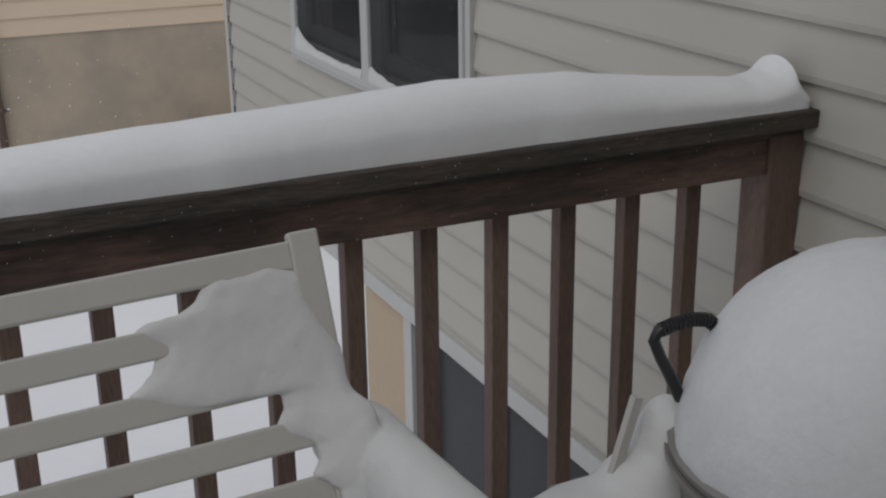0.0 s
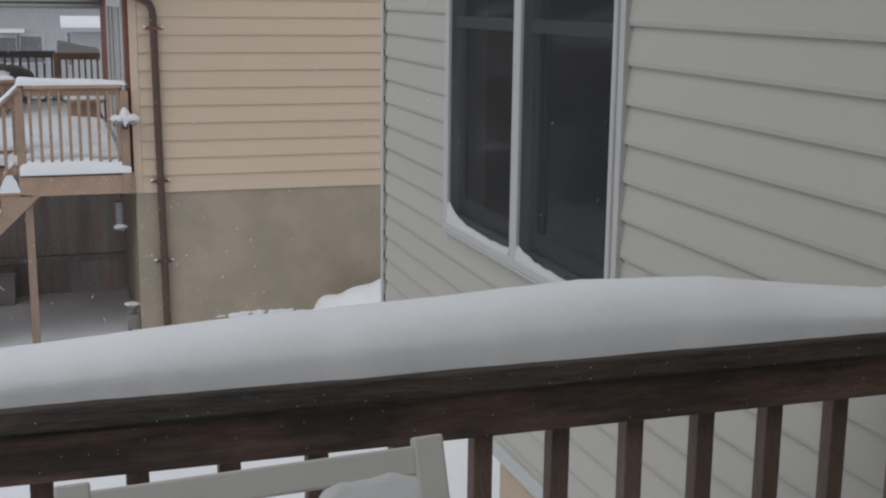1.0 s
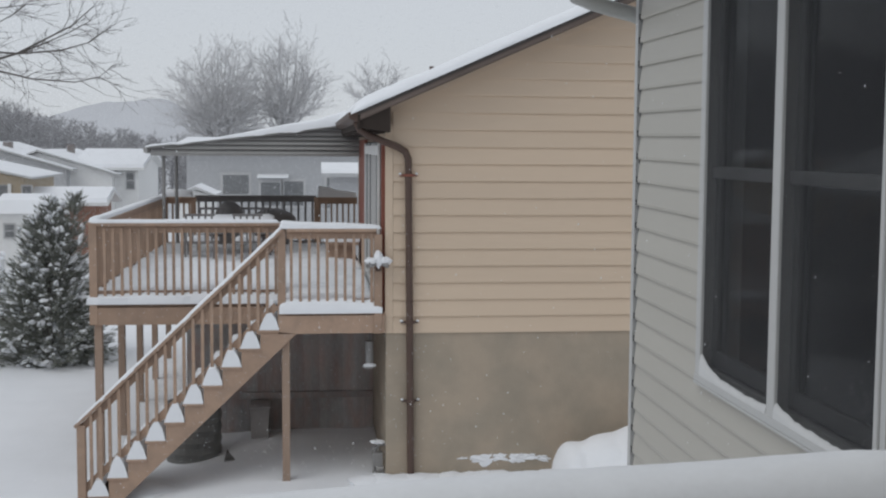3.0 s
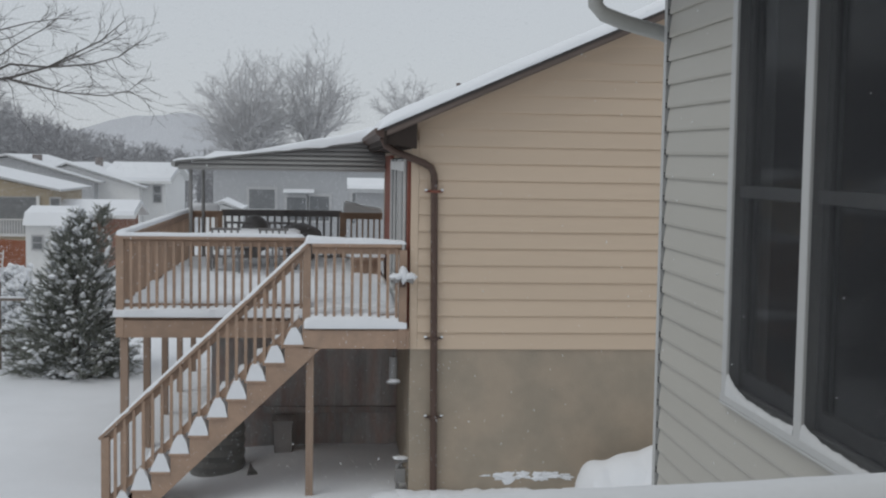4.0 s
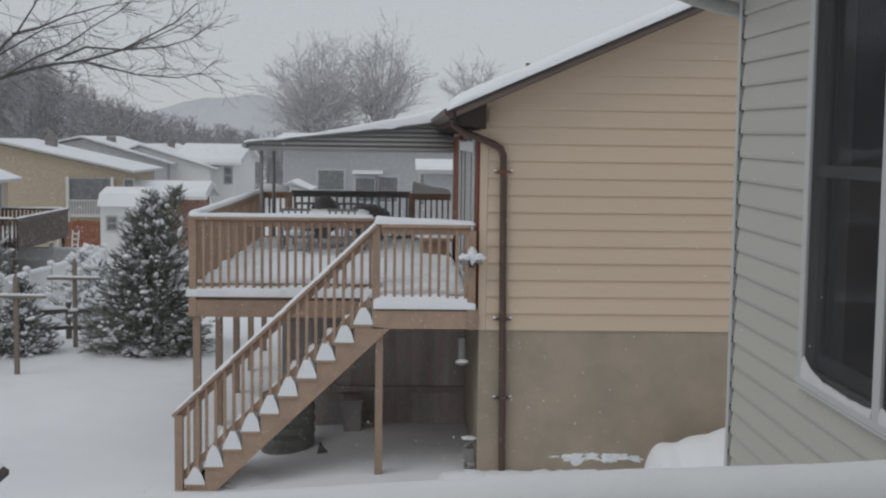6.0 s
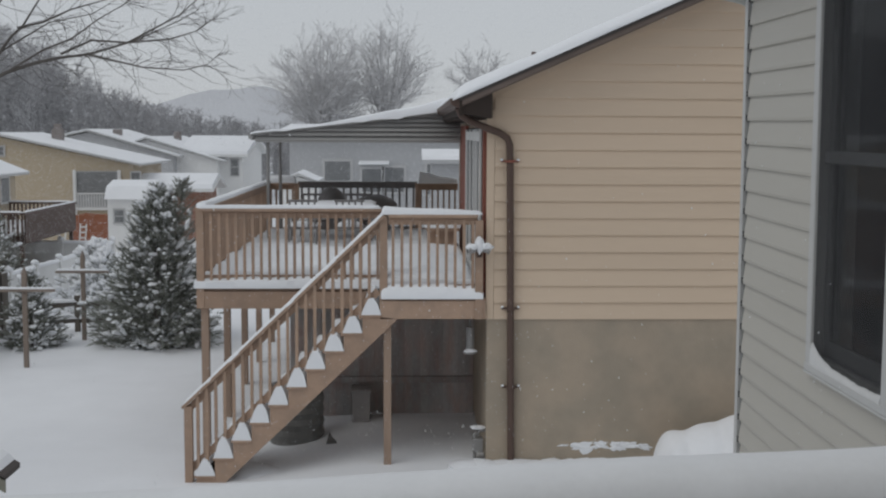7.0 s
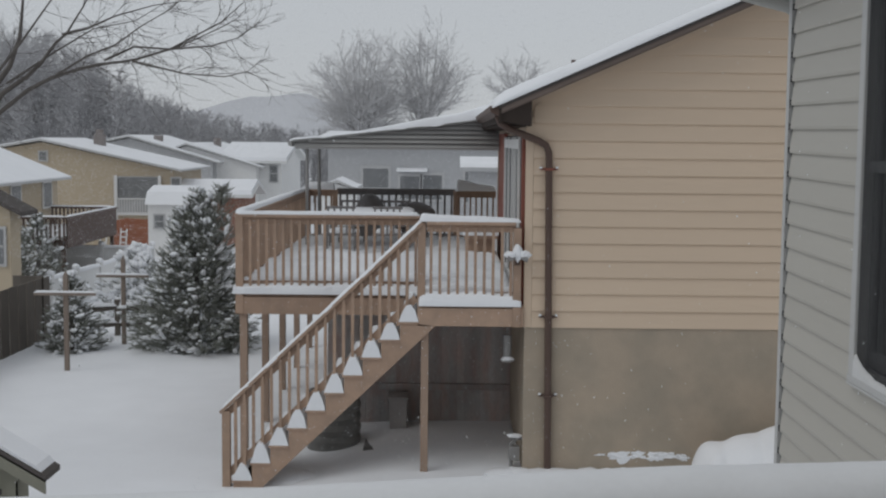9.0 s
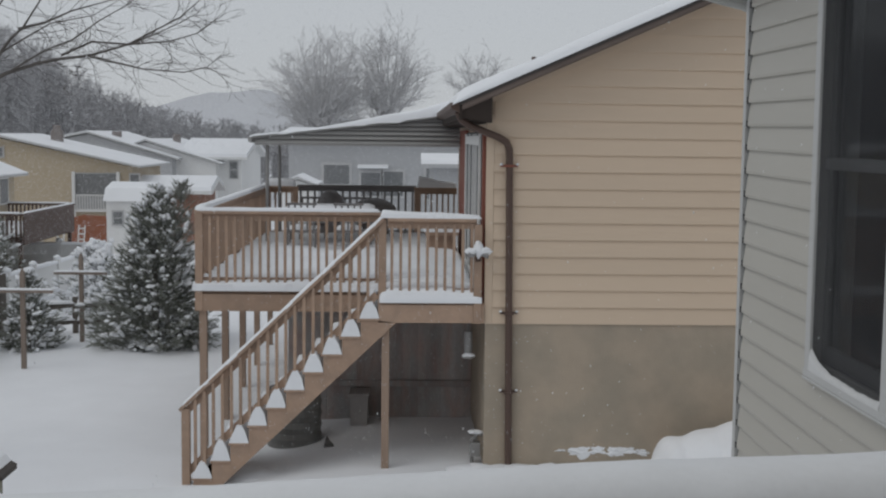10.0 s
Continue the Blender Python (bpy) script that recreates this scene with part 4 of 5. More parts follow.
for s in (-1, 1):
    tmp = blob((0.825 + s * 0.088, LY - 0.045, 2.628), (0.068, 0.05, 0.042), 6 + s, 2, 0.45)
    me = bpy.data.meshes.new("tmp")
    tmp.to_mesh(me)
    tmp.free()
    bm.from_mesh(me)
    bpy.data.meshes.remove(me)
tagged(part("lamp_snow", bm, SNOW, smooth=True), "cap of snow on the twin lamp", "snow")

# awning over the deck
aw = tagged(new("patio_awning"), "white aluminium patio awning sagging with snow beside the house", "awning")
AX0, AX1, AY0, AY1 = -2.60, 0.86, 20.2, 23.2


def aw_z(x):
    t = (x - AX0) / (AX1 - AX0)
    return 3.93 + 0.36 * t + 0.05 * t * t


part("roof_panel", prism([(AX0, 3.90), (AX0, 3.93)] + [(AX0 + (AX1 - AX0) * i / 8, aw_z(AX0 + (AX1 - AX0) * i / 8)) for i in range(1, 9)] + [(AX0 + (AX1 - AX0) * i / 8, aw_z(AX0 + (AX1 - AX0) * i / 8) - 0.03) for i in range(8, 0, -1)], "y", AY0, AY1), ALU, aw)
part("front_beam", box(AX0 + 0.05, AX1, AY0 + 0.02, AY0 + 0.08, 3.785, 3.82), ALU, aw)
for i in range(6):
    z = 3.815 + 0.078 * i
    x0 = max(AX0 + 0.02 + (0.03 if i == 0 else 0), AX0 + (AX1 - AX0) * max(0.0, (z - 3.86) / 0.42))
    part("gable_slat", prism([(AY0 + 0.05, z + 0.062), (AY0 + 0.008, z + 0.012), (AY0 + 0.012, z), (AY0 + 0.06, z + 0.05)], "x", x0, AX1), ALU if i < 3 else ALUDARK, aw)
part("gable_panel", prism([(AX0 + 0.06, 3.82), (AX1, 3.82), (AX1, aw_z(AX1) - 0.035), (AX0 + 0.06, 3.90)], "y", AY0 + 0.065, AY0 + 0.085), ALUDARK, aw)
part("outer_gutter", prism([(AX0 - 0.06, 3.84), (AX0 - 0.07, 3.92), (AX0, 3.92), (AX0, 3.82)], "y", AY0, AY1), ALU, aw)
for i in range(4):
    y = AY0 + 0.6 + 0.65 * i
    part("rafter", box(AX0, AX1, y, y + 0.05, 3.855, 3.90), ALUDARK, aw)
for x, y in ((-2.36, 20.35), (-2.36, 22.3)):
    part("post", tube(bmesh.new(), [(x, y, NZ), (x, y, 3.93)], 0.03, 8), ALUDARK, aw)
bm = bmesh.new()
rows = []
for j in range(30):
    y = AY0 - 0.03 + (AY1 - AY0) * (j / 29) ** 1.5
    row = []
    for i in range(60):
        t = i / 59
        x = AX0 - 0.03 + (AX1 + 0.05 - AX0) * t
        e = min(1, t / 0.05)
        f = min(1.0, (j + 0.4) / 2)
        h = (0.022 + 0.24 * max(0, t - 0.30) ** 0.9 * (1 if t < 0.85 else 1 - (t - 0.85) * 1.2) + 0.45 * max(0, t - 0.80) + 0.02 * fbm(x * 2, y * 2)) * math.sqrt(max(0.05, 1 - (1 - e) ** 2)) * (0.7 + 0.3 * f)
        droop = 0.05 * max(0, fbm(x * 2.2, 8.0)) if j == 0 else 0
        row.append((bm.verts.new((x, y, aw_z(x) + 0.004 + max(h, 0.008))), bm.verts.new((x, y - (0.01 if j == 0 else 0), aw_z(x) + 0.001 - droop))))
    rows.append(row)
for a, b in zip(rows, rows[1:]):
    for i in range(59):
        bm.faces.new((a[i][0], a[i + 1][0], b[i + 1][0], b[i][0]))
for i in range(59):
    bm.faces.new((rows[0][i][1], rows[0][i + 1][1], rows[0][i + 1][0], rows[0][i][0]))
for a, b in zip(rows, rows[1:]):
    bm.faces.new((a[0][1], a[0][0], b[0][0], b[0][1]))
tagged(part("awning_snow", bm, SNOW, smooth=True), "windblown snow on the patio awning", "snow")

# things on the neighbour's deck
def table(x, y, w, d, z):
    t = tagged(new("patio_table"), "dark patio table with snow on its top", "table", "patio furniture")
    part("tabletop", box(x - w / 2, x + w / 2, y - d / 2, y + d / 2, z - 0.03, z, 0.008), BLACKWOOD, t)
    for sx in (-1, 1):
        for sy in (-1, 1):
            part("leg", box(x + sx * (w / 2 - 0.06) - 0.02, x + sx * (w / 2 - 0.06) + 0.02, y + sy * (d / 2 - 0.06) - 0.02, y + sy * (d / 2 - 0.06) + 0.02, NZ, z - 0.03), BLACKWOOD, t)
    snow_slab("table_snow", x - w / 2 + 0.01, x + w / 2 - 0.01, y - d / 2 + 0.01, y + d / 2 - 0.01, z, 0.08, x, "snow on a patio table", 16, 10)


def patio_chair(x, y, face):
    c = tagged(new("patio_chair"), "dark metal patio chair dusted with snow", "chair", "patio furniture")
    part("seat", box(x - 0.24, x + 0.24, y - 0.22, y + 0.22, NZ + 0.40, NZ + 0.44, 0.01), BLACKWOOD, c)
    yb = y + face * 0.22
    for i in range(5):
        part("back_slat", box(x - 0.22 + 0.1 * i, x - 0.19 + 0.1 * i, yb - 0.012, yb + 0.012, NZ + 0.44, NZ + 0.86), BLACKWOOD, c)
    part("back_rail", box(x - 0.24, x + 0.24, yb - 0.015, yb + 0.015, NZ + 0.84, NZ + 0.88, 0.01), BLACKWOOD, c)
    for sx in (-0.22, 0.22):
        for sy in (-0.2, 0.2):
            part("leg", box(x + sx - 0.014, x + sx + 0.014, y + sy - 0.014, y + sy + 0.014, NZ, NZ + 0.41), BLACKWOOD, c)
    tagged(part("chair_snow", blob((x, y, NZ + 0.44), (0.22, 0.2, 0.1), x * 3, 2, 0.2, flat=NZ + 0.441), SNOW, smooth=True), "snow cushion on a patio chair", "snow")


table(-1.3, 20.3, 1.5, 0.9, NZ + 0.72)
for x, f in ((-1.7, -1), (-0.95, -1)):
    patio_chair(x, 19.55, f)
    patio_chair(x + 0.05, 21.1, 1)
cover = tagged(new("covered_grill"), "domed grill under a dark cover at the deck's back rail", "grill")
part("cover", blob((-1.42, 22.3, NZ + 0.62), (0.27, 0.22, 0.33), 12, 3, 0.06, flat=NZ + 0.3), BLACKWOOD, cover, smooth=True)
part("stand", box(-1.6, -1.24, 22.15, 22.45, NZ, NZ + 0.5), BLACKWOOD, cover)
cover = tagged(new("covered_table"), "low round fire table under a dark cover on the deck", "table")
part("cover", blob((-0.62, 22.2, NZ + 0.60), (0.40, 0.3, 0.22), 15, 3, 0.12), BLACKWOOD, cover, smooth=True)
part("stand", box(-0.9, -0.34, 22.0, 22.4, NZ, NZ + 0.55), BLACKWOOD, cover)
bench = tagged(new("deck_bench"), "snow-covered wooden bench along the house wall", "bench")
part("bench_seat", box(0.28, 0.8, 19.0, 20.6, NZ + 0.40, NZ + 0.45), DECKWOOD, bench)
for y in (19.1, 20.4):
    part("leg", box(0.32, 0.76, y, y + 0.08, NZ, NZ + 0.40), DECKWOOD, bench)
snow_slab("bench_snow", 0.26, 0.82, 19.0, 20.6, NZ + 0.45, 0.13, 44, "snow heaped on the bench", 12, 20)

# under the deck
# slab added under the deck, its dark grey standing in for the shade there
tagged(part("patio", box(-1.06, HX - 0.01, 15.25, 16.74, -0.3, -0.03), mat("patio_grey_for_deck_shade", (0.13, 0.127, 0.125), 0.85, var=0.2, scale=1.5, bump=0.2, tint=(0.25, 0.25, 0.255), tamt=0.5)), "concrete patio under the deck, darkened for the deck's shade", "patio", kind="structure")
ud = tagged(new("wall_under_deck"), "plank screen closing the space under the deck, paled for haze", "wall", kind="structure")
# plank colour lightened to carry the haze hanging before the deck
UNDER = mat("planks_paled_for_haze", (0.40, 0.385, 0.375), 0.9, var=0.45, scale=3, bump=0.3, stretch=(1, 1, 0.3), rnd=0.15, tint=(0.42, 0.33, 0.30), tamt=0.3, fine=0.2)
for i in range(24):
    x = -1.66 + 0.1072 * i
    part("plank", box(x, x + 0.1065, 16.76 + 0.003 * (i % 3), 16.79, -0.4, 1.775, 0.002), UNDER, ud)
for z in (0.45, 1.45):
    part("ledger", box(-1.66, 0.9, 16.715, 16.755, z, z + 0.09, 0.004), UNDER, ud)
tagged(part("snow_drift", blob((-1.85, 14.5, -0.26), (0.5, 0.35, 0.16), 9.0, 3, 0.2), SNOW, smooth=True), "low drift of snow at the foot of the stairs", "snow")
# barrel plastic made paler than it is, with haze in the colour
BARRELGREY = mat("barrel_grey_with_haze", (0.18, 0.178, 0.17), 0.6, var=0.2, scale=5)
brl = tagged(new("ribbed_barrel"), "dark grey ribbed plastic barrel beneath the stairs", "barrel")
part("body", lathe([(0.30, -0.28)] + [(0.345 + 0.018 * (i % 2), -0.22 + 0.075 * i) for i in range(11)] + [(0.33, 0.58), (0.3, 0.6)], -1.48, 15.75, 28), BARRELGREY, brl)
part("lid", lathe([(0.35, 0.60), (0.36, 0.63), (0.2, 0.66), (0.02, 0.67)], -1.48, 15.75, 28), BARRELGREY, brl)
for x, y, w, h in ((-0.65, 16.45, 0.125, 0.55),):
    b = tagged(new("storage_bin"), "dark grey lidded storage bin under the deck", "bin")
    part("body", prism([(x - w * 0.9, -0.028), (x - w, h - 0.15), (x + w, h - 0.15), (x + w * 0.9, -0.028)], "y", y - 0.2, y + 0.2), CONCRETE, b)
    part("lid", box(x - w - 0.02, x + w + 0.02, y - 0.22, y + 0.22, h - 0.15, h - 0.11, 0.008), CONCRETE, b)
chime = tagged(new("hanging_feeder"), "grey hanging bird feeder with a snow cap under the deck", "feeder")
part("cord", tube(bmesh.new(), [(0.74, 14.4, 1.77), (0.74, 14.4, 1.62)], 0.008, 5), ALUDARK, chime)
part("tube", tube(bmesh.new(), [(0.74, 14.4, 1.30), (0.74, 14.4, 1.62)], 0.05, 10), ALUDARK, chime)
part("tray", lathe([(0.05, 1.29), (0.085, 1.30), (0.085, 1.32), (0.05, 1.32)], 0.74, 14.4, 16), ALUDARK, chime)
part("snow_cap", blob((0.74, 14.37, 1.33), (0.075, 0.06, 0.035), 2, 2, 0.3), SNOW, chime)
meter = tagged(new("gas_meter"), "grey gas meter and pipes low on the house corner", "meter")
part("pipe", tube(bmesh.new(), [(0.80, 14.35, -0.3), (0.80, 14.35, 0.30), (0.86, 14.35, 0.36), (HX + 0.01, 14.35, 0.36)], 0.022, 8), ALUDARK, meter)
part("box", box(0.77, 0.90, 14.28, 14.42, 0.10, 0.27, 0.01), ALUDARK, meter)
part("snow_cap", blob((0.84, 14.33, 0.40), (0.09, 0.06, 0.025), 7, 2, 0.3), SNOW, meter)

# ---- trees ----
def grow(bm, p, d, length, radius, depth, rng, spread, up, sides=4, kids=(2, 4), shrink=0.72, curve=0.25):
    """A limb that bends, tapers and forks."""
    n = 3 if depth > 1 else 2
    pts, rad = [p.copy()], [radius]
    q, dd = p.copy(), d.copy()
    for i in range(n):
        dd = (dd + Vector((rng.uniform(-1, 1), rng.uniform(-1, 1), rng.uniform(-0.6, 1) * up)) * curve).normalized()
        q = q + dd * (length / n)
        pts.append(q.copy())
        rad.append(radius * (1 - 0.45 * (i + 1) / n))
    tube(bm, pts, rad, sides if depth > 1 else 3, cap=False)
    if depth == 0:
        return
    for k in range(rng.randint(*kids)):
        t = rng.uniform(0.35, 1.0) if k else 1.0
        i = min(int(t * n), n - 1)
        o = pts[i].lerp(pts[i + 1], t * n - i)
        side = Vector((rng.uniform(-1, 1), rng.uniform(-1, 1), rng.uniform(-0.5, 0.8)))
        nd = (dd + side * spread + Vector((0, 0, up * 0.25))).normalized()
        grow(bm, o, nd, length * shrink * rng.uniform(0.75, 1.15), max(rad[-1] * 0.8, 0.0024), depth - 1, rng, spread, up, sides, kids, shrink, curve)


def bare_tree(x, y, base, height, seed, radius, label, limbs, z0, width, tilt=0.0, twigs=15):
    """A short trunk whose limbs fan out to a domed crown and break up into fine twigs."""
    rng = random.Random(seed)
    t = tagged(new("bare_tree"), label, "tree")
    fork = base + height * z0
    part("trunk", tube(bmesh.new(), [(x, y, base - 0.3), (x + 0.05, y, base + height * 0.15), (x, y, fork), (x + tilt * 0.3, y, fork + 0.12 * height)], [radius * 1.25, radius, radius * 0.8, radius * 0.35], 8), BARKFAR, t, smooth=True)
    bm = bmesh.new()
    rise = base + height - fork

    def twig(o, d, length, r, depth):
        pts, q = [o.copy()], o.copy()
        for i in range(3 if depth else 2):
            d = (d + Vector((rng.uniform(-1, 1), rng.uniform(-1, 1), rng.uniform(-0.5, 0.9))) * 0.20).normalized()
            q = q + d * (length / 3)
            pts.append(q.copy())
        tube(bm, pts, [r * (1 - 0.2 * i) for i in range(len(pts))], 3, cap=False)
        if depth:
            for k in range(4):
                p = pts[-1] if k == 0 else pts[k - 1].lerp(pts[k], rng.random())
                side = Vector((rng.uniform(-1, 1), rng.uniform(-1, 1), rng.uniform(-0.7, 0.7)))
                twig(p, (d + side * 0.7).normalized(), length * rng.uniform(0.45, 0.75), max(r * 0.62, 0.0075), depth - 1)

    for k in range(limbs):
        a = 2.39996 * k + rng.uniform(-0.3, 0.3)
        c = 1 - 1.35 * ((k + 0.5) / limbs)             # 1 at the crown's top, 0 at its widest
        sn = math.sqrt(max(0.0, 1 - c * c))
        f = rng.uniform(0.80, 1.0)
        low = 0.46 + 0.50 * c
        tip = Vector((x + tilt * c + math.cos(a) * sn * width / 2 * f, y + math.sin(a) * sn * width / 2 * f, fork + rise * low * f))
        o = Vector((x + tilt * 0.2, y, fork + rise * rng.uniform(-0.08, 0.24)))
        ctrl = o.lerp(tip, 0.45) + Vector((0, 0, rise * 0.02)) + Vector((rng.uniform(-1, 1), rng.uniform(-1, 1), 0)) * 0.25
        pts = [o * (1 - u) ** 2 + ctrl * 2 * u * (1 - u) + tip * u * u for u in (0, 0.2, 0.4, 0.6, 0.8, 1.0)]
        tube(bm, pts, [radius * q for q in (0.36, 0.31, 0.25, 0.18, 0.12, 0.06)], 4, cap=False)
        for j in range(twigs):
            u = rng.uniform(0.28, 1.0)
            i = min(int(u * 5), 4)
            p = pts[i].lerp(pts[i + 1], u * 5 - i)
            d = (pts[i + 1] - pts[i]).normalized() * 0.8 + Vector((rng.uniform(-1, 1), rng.uniform(-1, 1), rng.uniform(-0.7, 0.6)))
            twig(p, d.normalized(), rise * rng.uniform(0.09, 0.17), 0.018 - 0.007 * u, 2)
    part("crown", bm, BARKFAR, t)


bare_tree(-4.40, 62, 0, 9.5, 11, 0.24, "broad bare tree behind the houses, paled for haze", 50, 0.34, 5.2, twigs=14)
bare_tree(-1.15, 63, 0, 10.4, 5, 0.24, "tall bare tree behind the awning, paled for haze", 34, 0.36, 3.9, 0.3, twigs=11)
bare_tree(4.1, 70, 0, 9.2, 8, 0.16, "small bare tree standing behind the snowy roof", 16, 0.62, 4.2)

# the near tree, whose limbs reach over the yard
rng = random.Random(4)
near = tagged(new("yard_tree"), "bare grey yard tree reaching its limbs over the snow", "tree")
LIMB = mat("grey_brown_limb_bark", (0.12, 0.108, 0.10), 0.9, var=0.3, scale=6, bump=0.4, bscale=40)
part("trunk", tube(bmesh.new(), [(-6.75, 14, -0.5), (-6.7, 14, 1.2), (-6.5, 14, 2.4), (-6.2, 14, 3.2), (-5.85, 14, 3.7)], [0.26, 0.22, 0.19, 0.16, 0.11], 12), LIMB, near, smooth=True)
# each bough: its nodes in x and z, its thickness at the root
BOUGHS = [
    ([(-6.2, 3.2), (-5.6, 3.85), (-5.18, 4.22), (-4.85, 4.48), (-4.58, 4.62), (-4.25, 4.73), (-3.96, 4.79), (-3.64, 4.83), (-3.21, 4.96), (-2.89, 5.13), (-2.62, 5.27), (-2.36, 5.5)], 0.032, 0.0),
    ([(-3.64, 4.82), (-3.28, 4.74), (-3.02, 4.68), (-2.56, 4.65), (-2.3, 4.71), (-2.16, 4.83)], 0.013, -0.1),
    ([(-5.6, 3.85), (-5.17, 4.44), (-4.91, 4.64), (-4.74, 4.80), (-4.57, 5.03), (-4.44, 5.14), (-4.24, 5.45), (-4.0, 5.9)], 0.033, 0.15),
    ([(-5.75, 3.8), (-5.4, 4.3), (-5.17, 4.61), (-4.83, 5.03), (-4.5, 5.48), (-4.2, 5.95)], 0.028, -0.2),
    ([(-4.44, 5.12), (-4.2, 5.20), (-3.92, 5.36), (-3.46, 5.49), (-3.0, 5.56)], 0.017, 0.3),
    ([(-3.96, 4.83), (-3.63, 4.99), (-3.21, 4.97), (-2.76, 5.01), (-2.43, 5.11), (-2.2, 5.28)], 0.016, 0.1),
    ([(-4.58, 4.62), (-4.12, 4.87), (-3.76, 4.99), (-3.47, 5.20), (-3.14, 5.39), (-2.9, 5.6)], 0.014, -0.25),
    ([(-5.8, 3.8), (-5.45, 4.3), (-5.16, 4.77), (-5.03, 5.12), (-4.99, 5.51), (-4.98, 6.1)], 0.048, 0.3),
    ([(-5.1, 4.55), (-4.6, 4.93), (-4.2, 5.22), (-3.7, 5.32), (-3.2, 5.62)], 0.014, 0.4),
    ([(-3.21, 4.96), (-2.95, 5.06), (-2.6, 5.22), (-2.3, 5.40)], 0.010, 0.0),
]
for nodes, r, back in BOUGHS:
    n = len(nodes)
    pts = [(px, 14 + back * min(1, i / 2), pz) for i, (px, pz) in enumerate(nodes)]
    limb = part("limb", tube(bmesh.new(), pts, [r * (1 - 0.84 * i / (n - 1)) for i in range(n)], 7), LIMB, near, smooth=True)
    bm = bmesh.new()
    for i in range(1, n):
        a, b = Vector(pts[i - 1]), Vector(pts[i])
        for k in range(4 if r < 0.03 or i > 4 else 1):
            p = a.lerp(b, rng.random())
            d = ((b - a).normalized() * 0.7 + Vector((rng.uniform(-0.2, 0.6), rng.uniform(-0.7, 0.7), rng.uniform(-1.2, 0.65)))).normalized()
            grow(bm, p, d, rng.uniform(0.16, 0.40) * (0.6 if i == n - 1 else 1), rng.uniform(0.0032, 0.005), 2, rng, 0.65, -0.05, 4, (1, 3), 0.72, 0.42)
    tagged(part("spray", bm, LIMB, limb), kind="stuff")


def evergreen(name, x, y, base, height, radius, seed, label, leaders=((0, 0, 1.0),), n=900, category="tree", snowy=0.5, blunt=0.8, clot=1.0):
    """Boughs of needle sprays round a trunk, thick with snow on their upper sides."""
    rng = random.Random(seed)
    t = tagged(new(name), label, category)
    part("trunk", tube(bmesh.new(), [(x, y, base - 0.3), (x, y, base + height * 0.9)], [radius * 0.09, 0.015], 7), BARK, t)
    crown, snow = bmesh.new(), bmesh.new()
    for i in range(int(n * 1.7)):
        lx, ly, lh = leaders[i % len(leaders)]
        h = rng.random() ** 1.15
        a = rng.uniform(0, 6.2832)
        lob = 1 + 0.20 * math.sin(a * 3 + h * 7 + seed) + 0.17 * math.sin(a * 5 - h * 17 + seed)
        r = radius * (1 - h ** blunt * 0.94) * (0.6 + 0.4 * min(1, h / 0.08)) * lob * (rng.uniform(0.45, 1.0) if i % 7 else rng.uniform(1.0, 1.3))
        k = h * h
        p = Vector((x + lx * k + r * math.cos(a), y + ly * k + r * math.sin(a), base + height * lh * h * 0.95 + 0.05))
        out = Vector((math.cos(a), math.sin(a), rng.uniform(-0.3, 0.4) + 1.1 * h)).normalized()
        L = rng.uniform(0.14, 0.32) * (0.65 + 0.35 * (1 - h)) * (height / 3) ** 0.4
        side = out.cross(Vector((0, 0, 1)))
        side = side.normalized() if side.length > 0.01 else Vector((1, 0, 0))
        for s in range(11):
            sp = out * (0.5 + 0.05 * s) + side * rng.uniform(-0.6, 0.6) + Vector((0, 0, rng.uniform(-0.3, 0.55)))
            o = p - out * L * 0.5 + out * L * 0.09 * s
            e = o + sp.normalized() * L * rng.uniform(0.3, 0.75)
            w = side.lerp(Vector((0, 0, 1)), rng.random()).normalized() * rng.uniform(0.004, 0.008)
            crown.faces.new([crown.verts.new(v) for v in (o - w, o.lerp(e, 0.5) - w * 1.4, e, o.lerp(e, 0.5) + w * 1.4, o + w)])
        if rng.random() < snowy * 0.6:
            big = rng.choice((0.45, 0.6, 0.8, 1.0, 1.4)) * clot
            m = Matrix.Translation(p + out * L * 0.25 + Vector((0, 0, 0.045))) @ (out + Vector((rng.uniform(-0.6, 0.6), rng.uniform(-0.6, 0.6), rng.uniform(-0.5, 0.2)))).to_track_quat("X", "Z").to_matrix().to_4x4() @ Matrix.Diagonal((L * rng.uniform(0.2, 0.5) * big, L * rng.uniform(0.14, 0.3) * big, 0.032 * big, 1))
            vs = bmesh.ops.create_icosphere(snow, subdivisions=1, radius=1.0, matrix=m)["verts"]
            for v in vs:
                v.co += Vector((rng.uniform(-1, 1), rng.uniform(-1, 1), rng.uniform(-1, 1))) * 0.014
    tagged(part("crown", crown, NEEDLE, t), kind="stuff")
    tagged(part("snow_load", snow, SNOW, t, "clots of snow on the boughs", smooth=True), kind="stuff")


evergreen("evergreen_tree", -4.72, 22.6, -0.1, 3.25, 1.02, 3, "dark green pine clotted with fresh snow", ((0.05, 0, 0.97), (0.52, 0, 1.0), (-0.30, 0.2, 0.86), (0.3, -0.2, 0.85)), 1900, blunt=1.5, snowy=0.5)
evergreen("shrub", -6.95, 22.2, -0.1, 1.5, 0.55, 6, "dark evergreen shrub loaded with snow by the clothes pole", n=420, category="shrub", blunt=1.3, snowy=0.7)
evergreen("shrub", -10.2, 30.0, -0.25, 2.3, 0.85, 7, "dark bush with snow beyond the wooden fence", n=420, category="shrub", blunt=1.6, snowy=0.6)
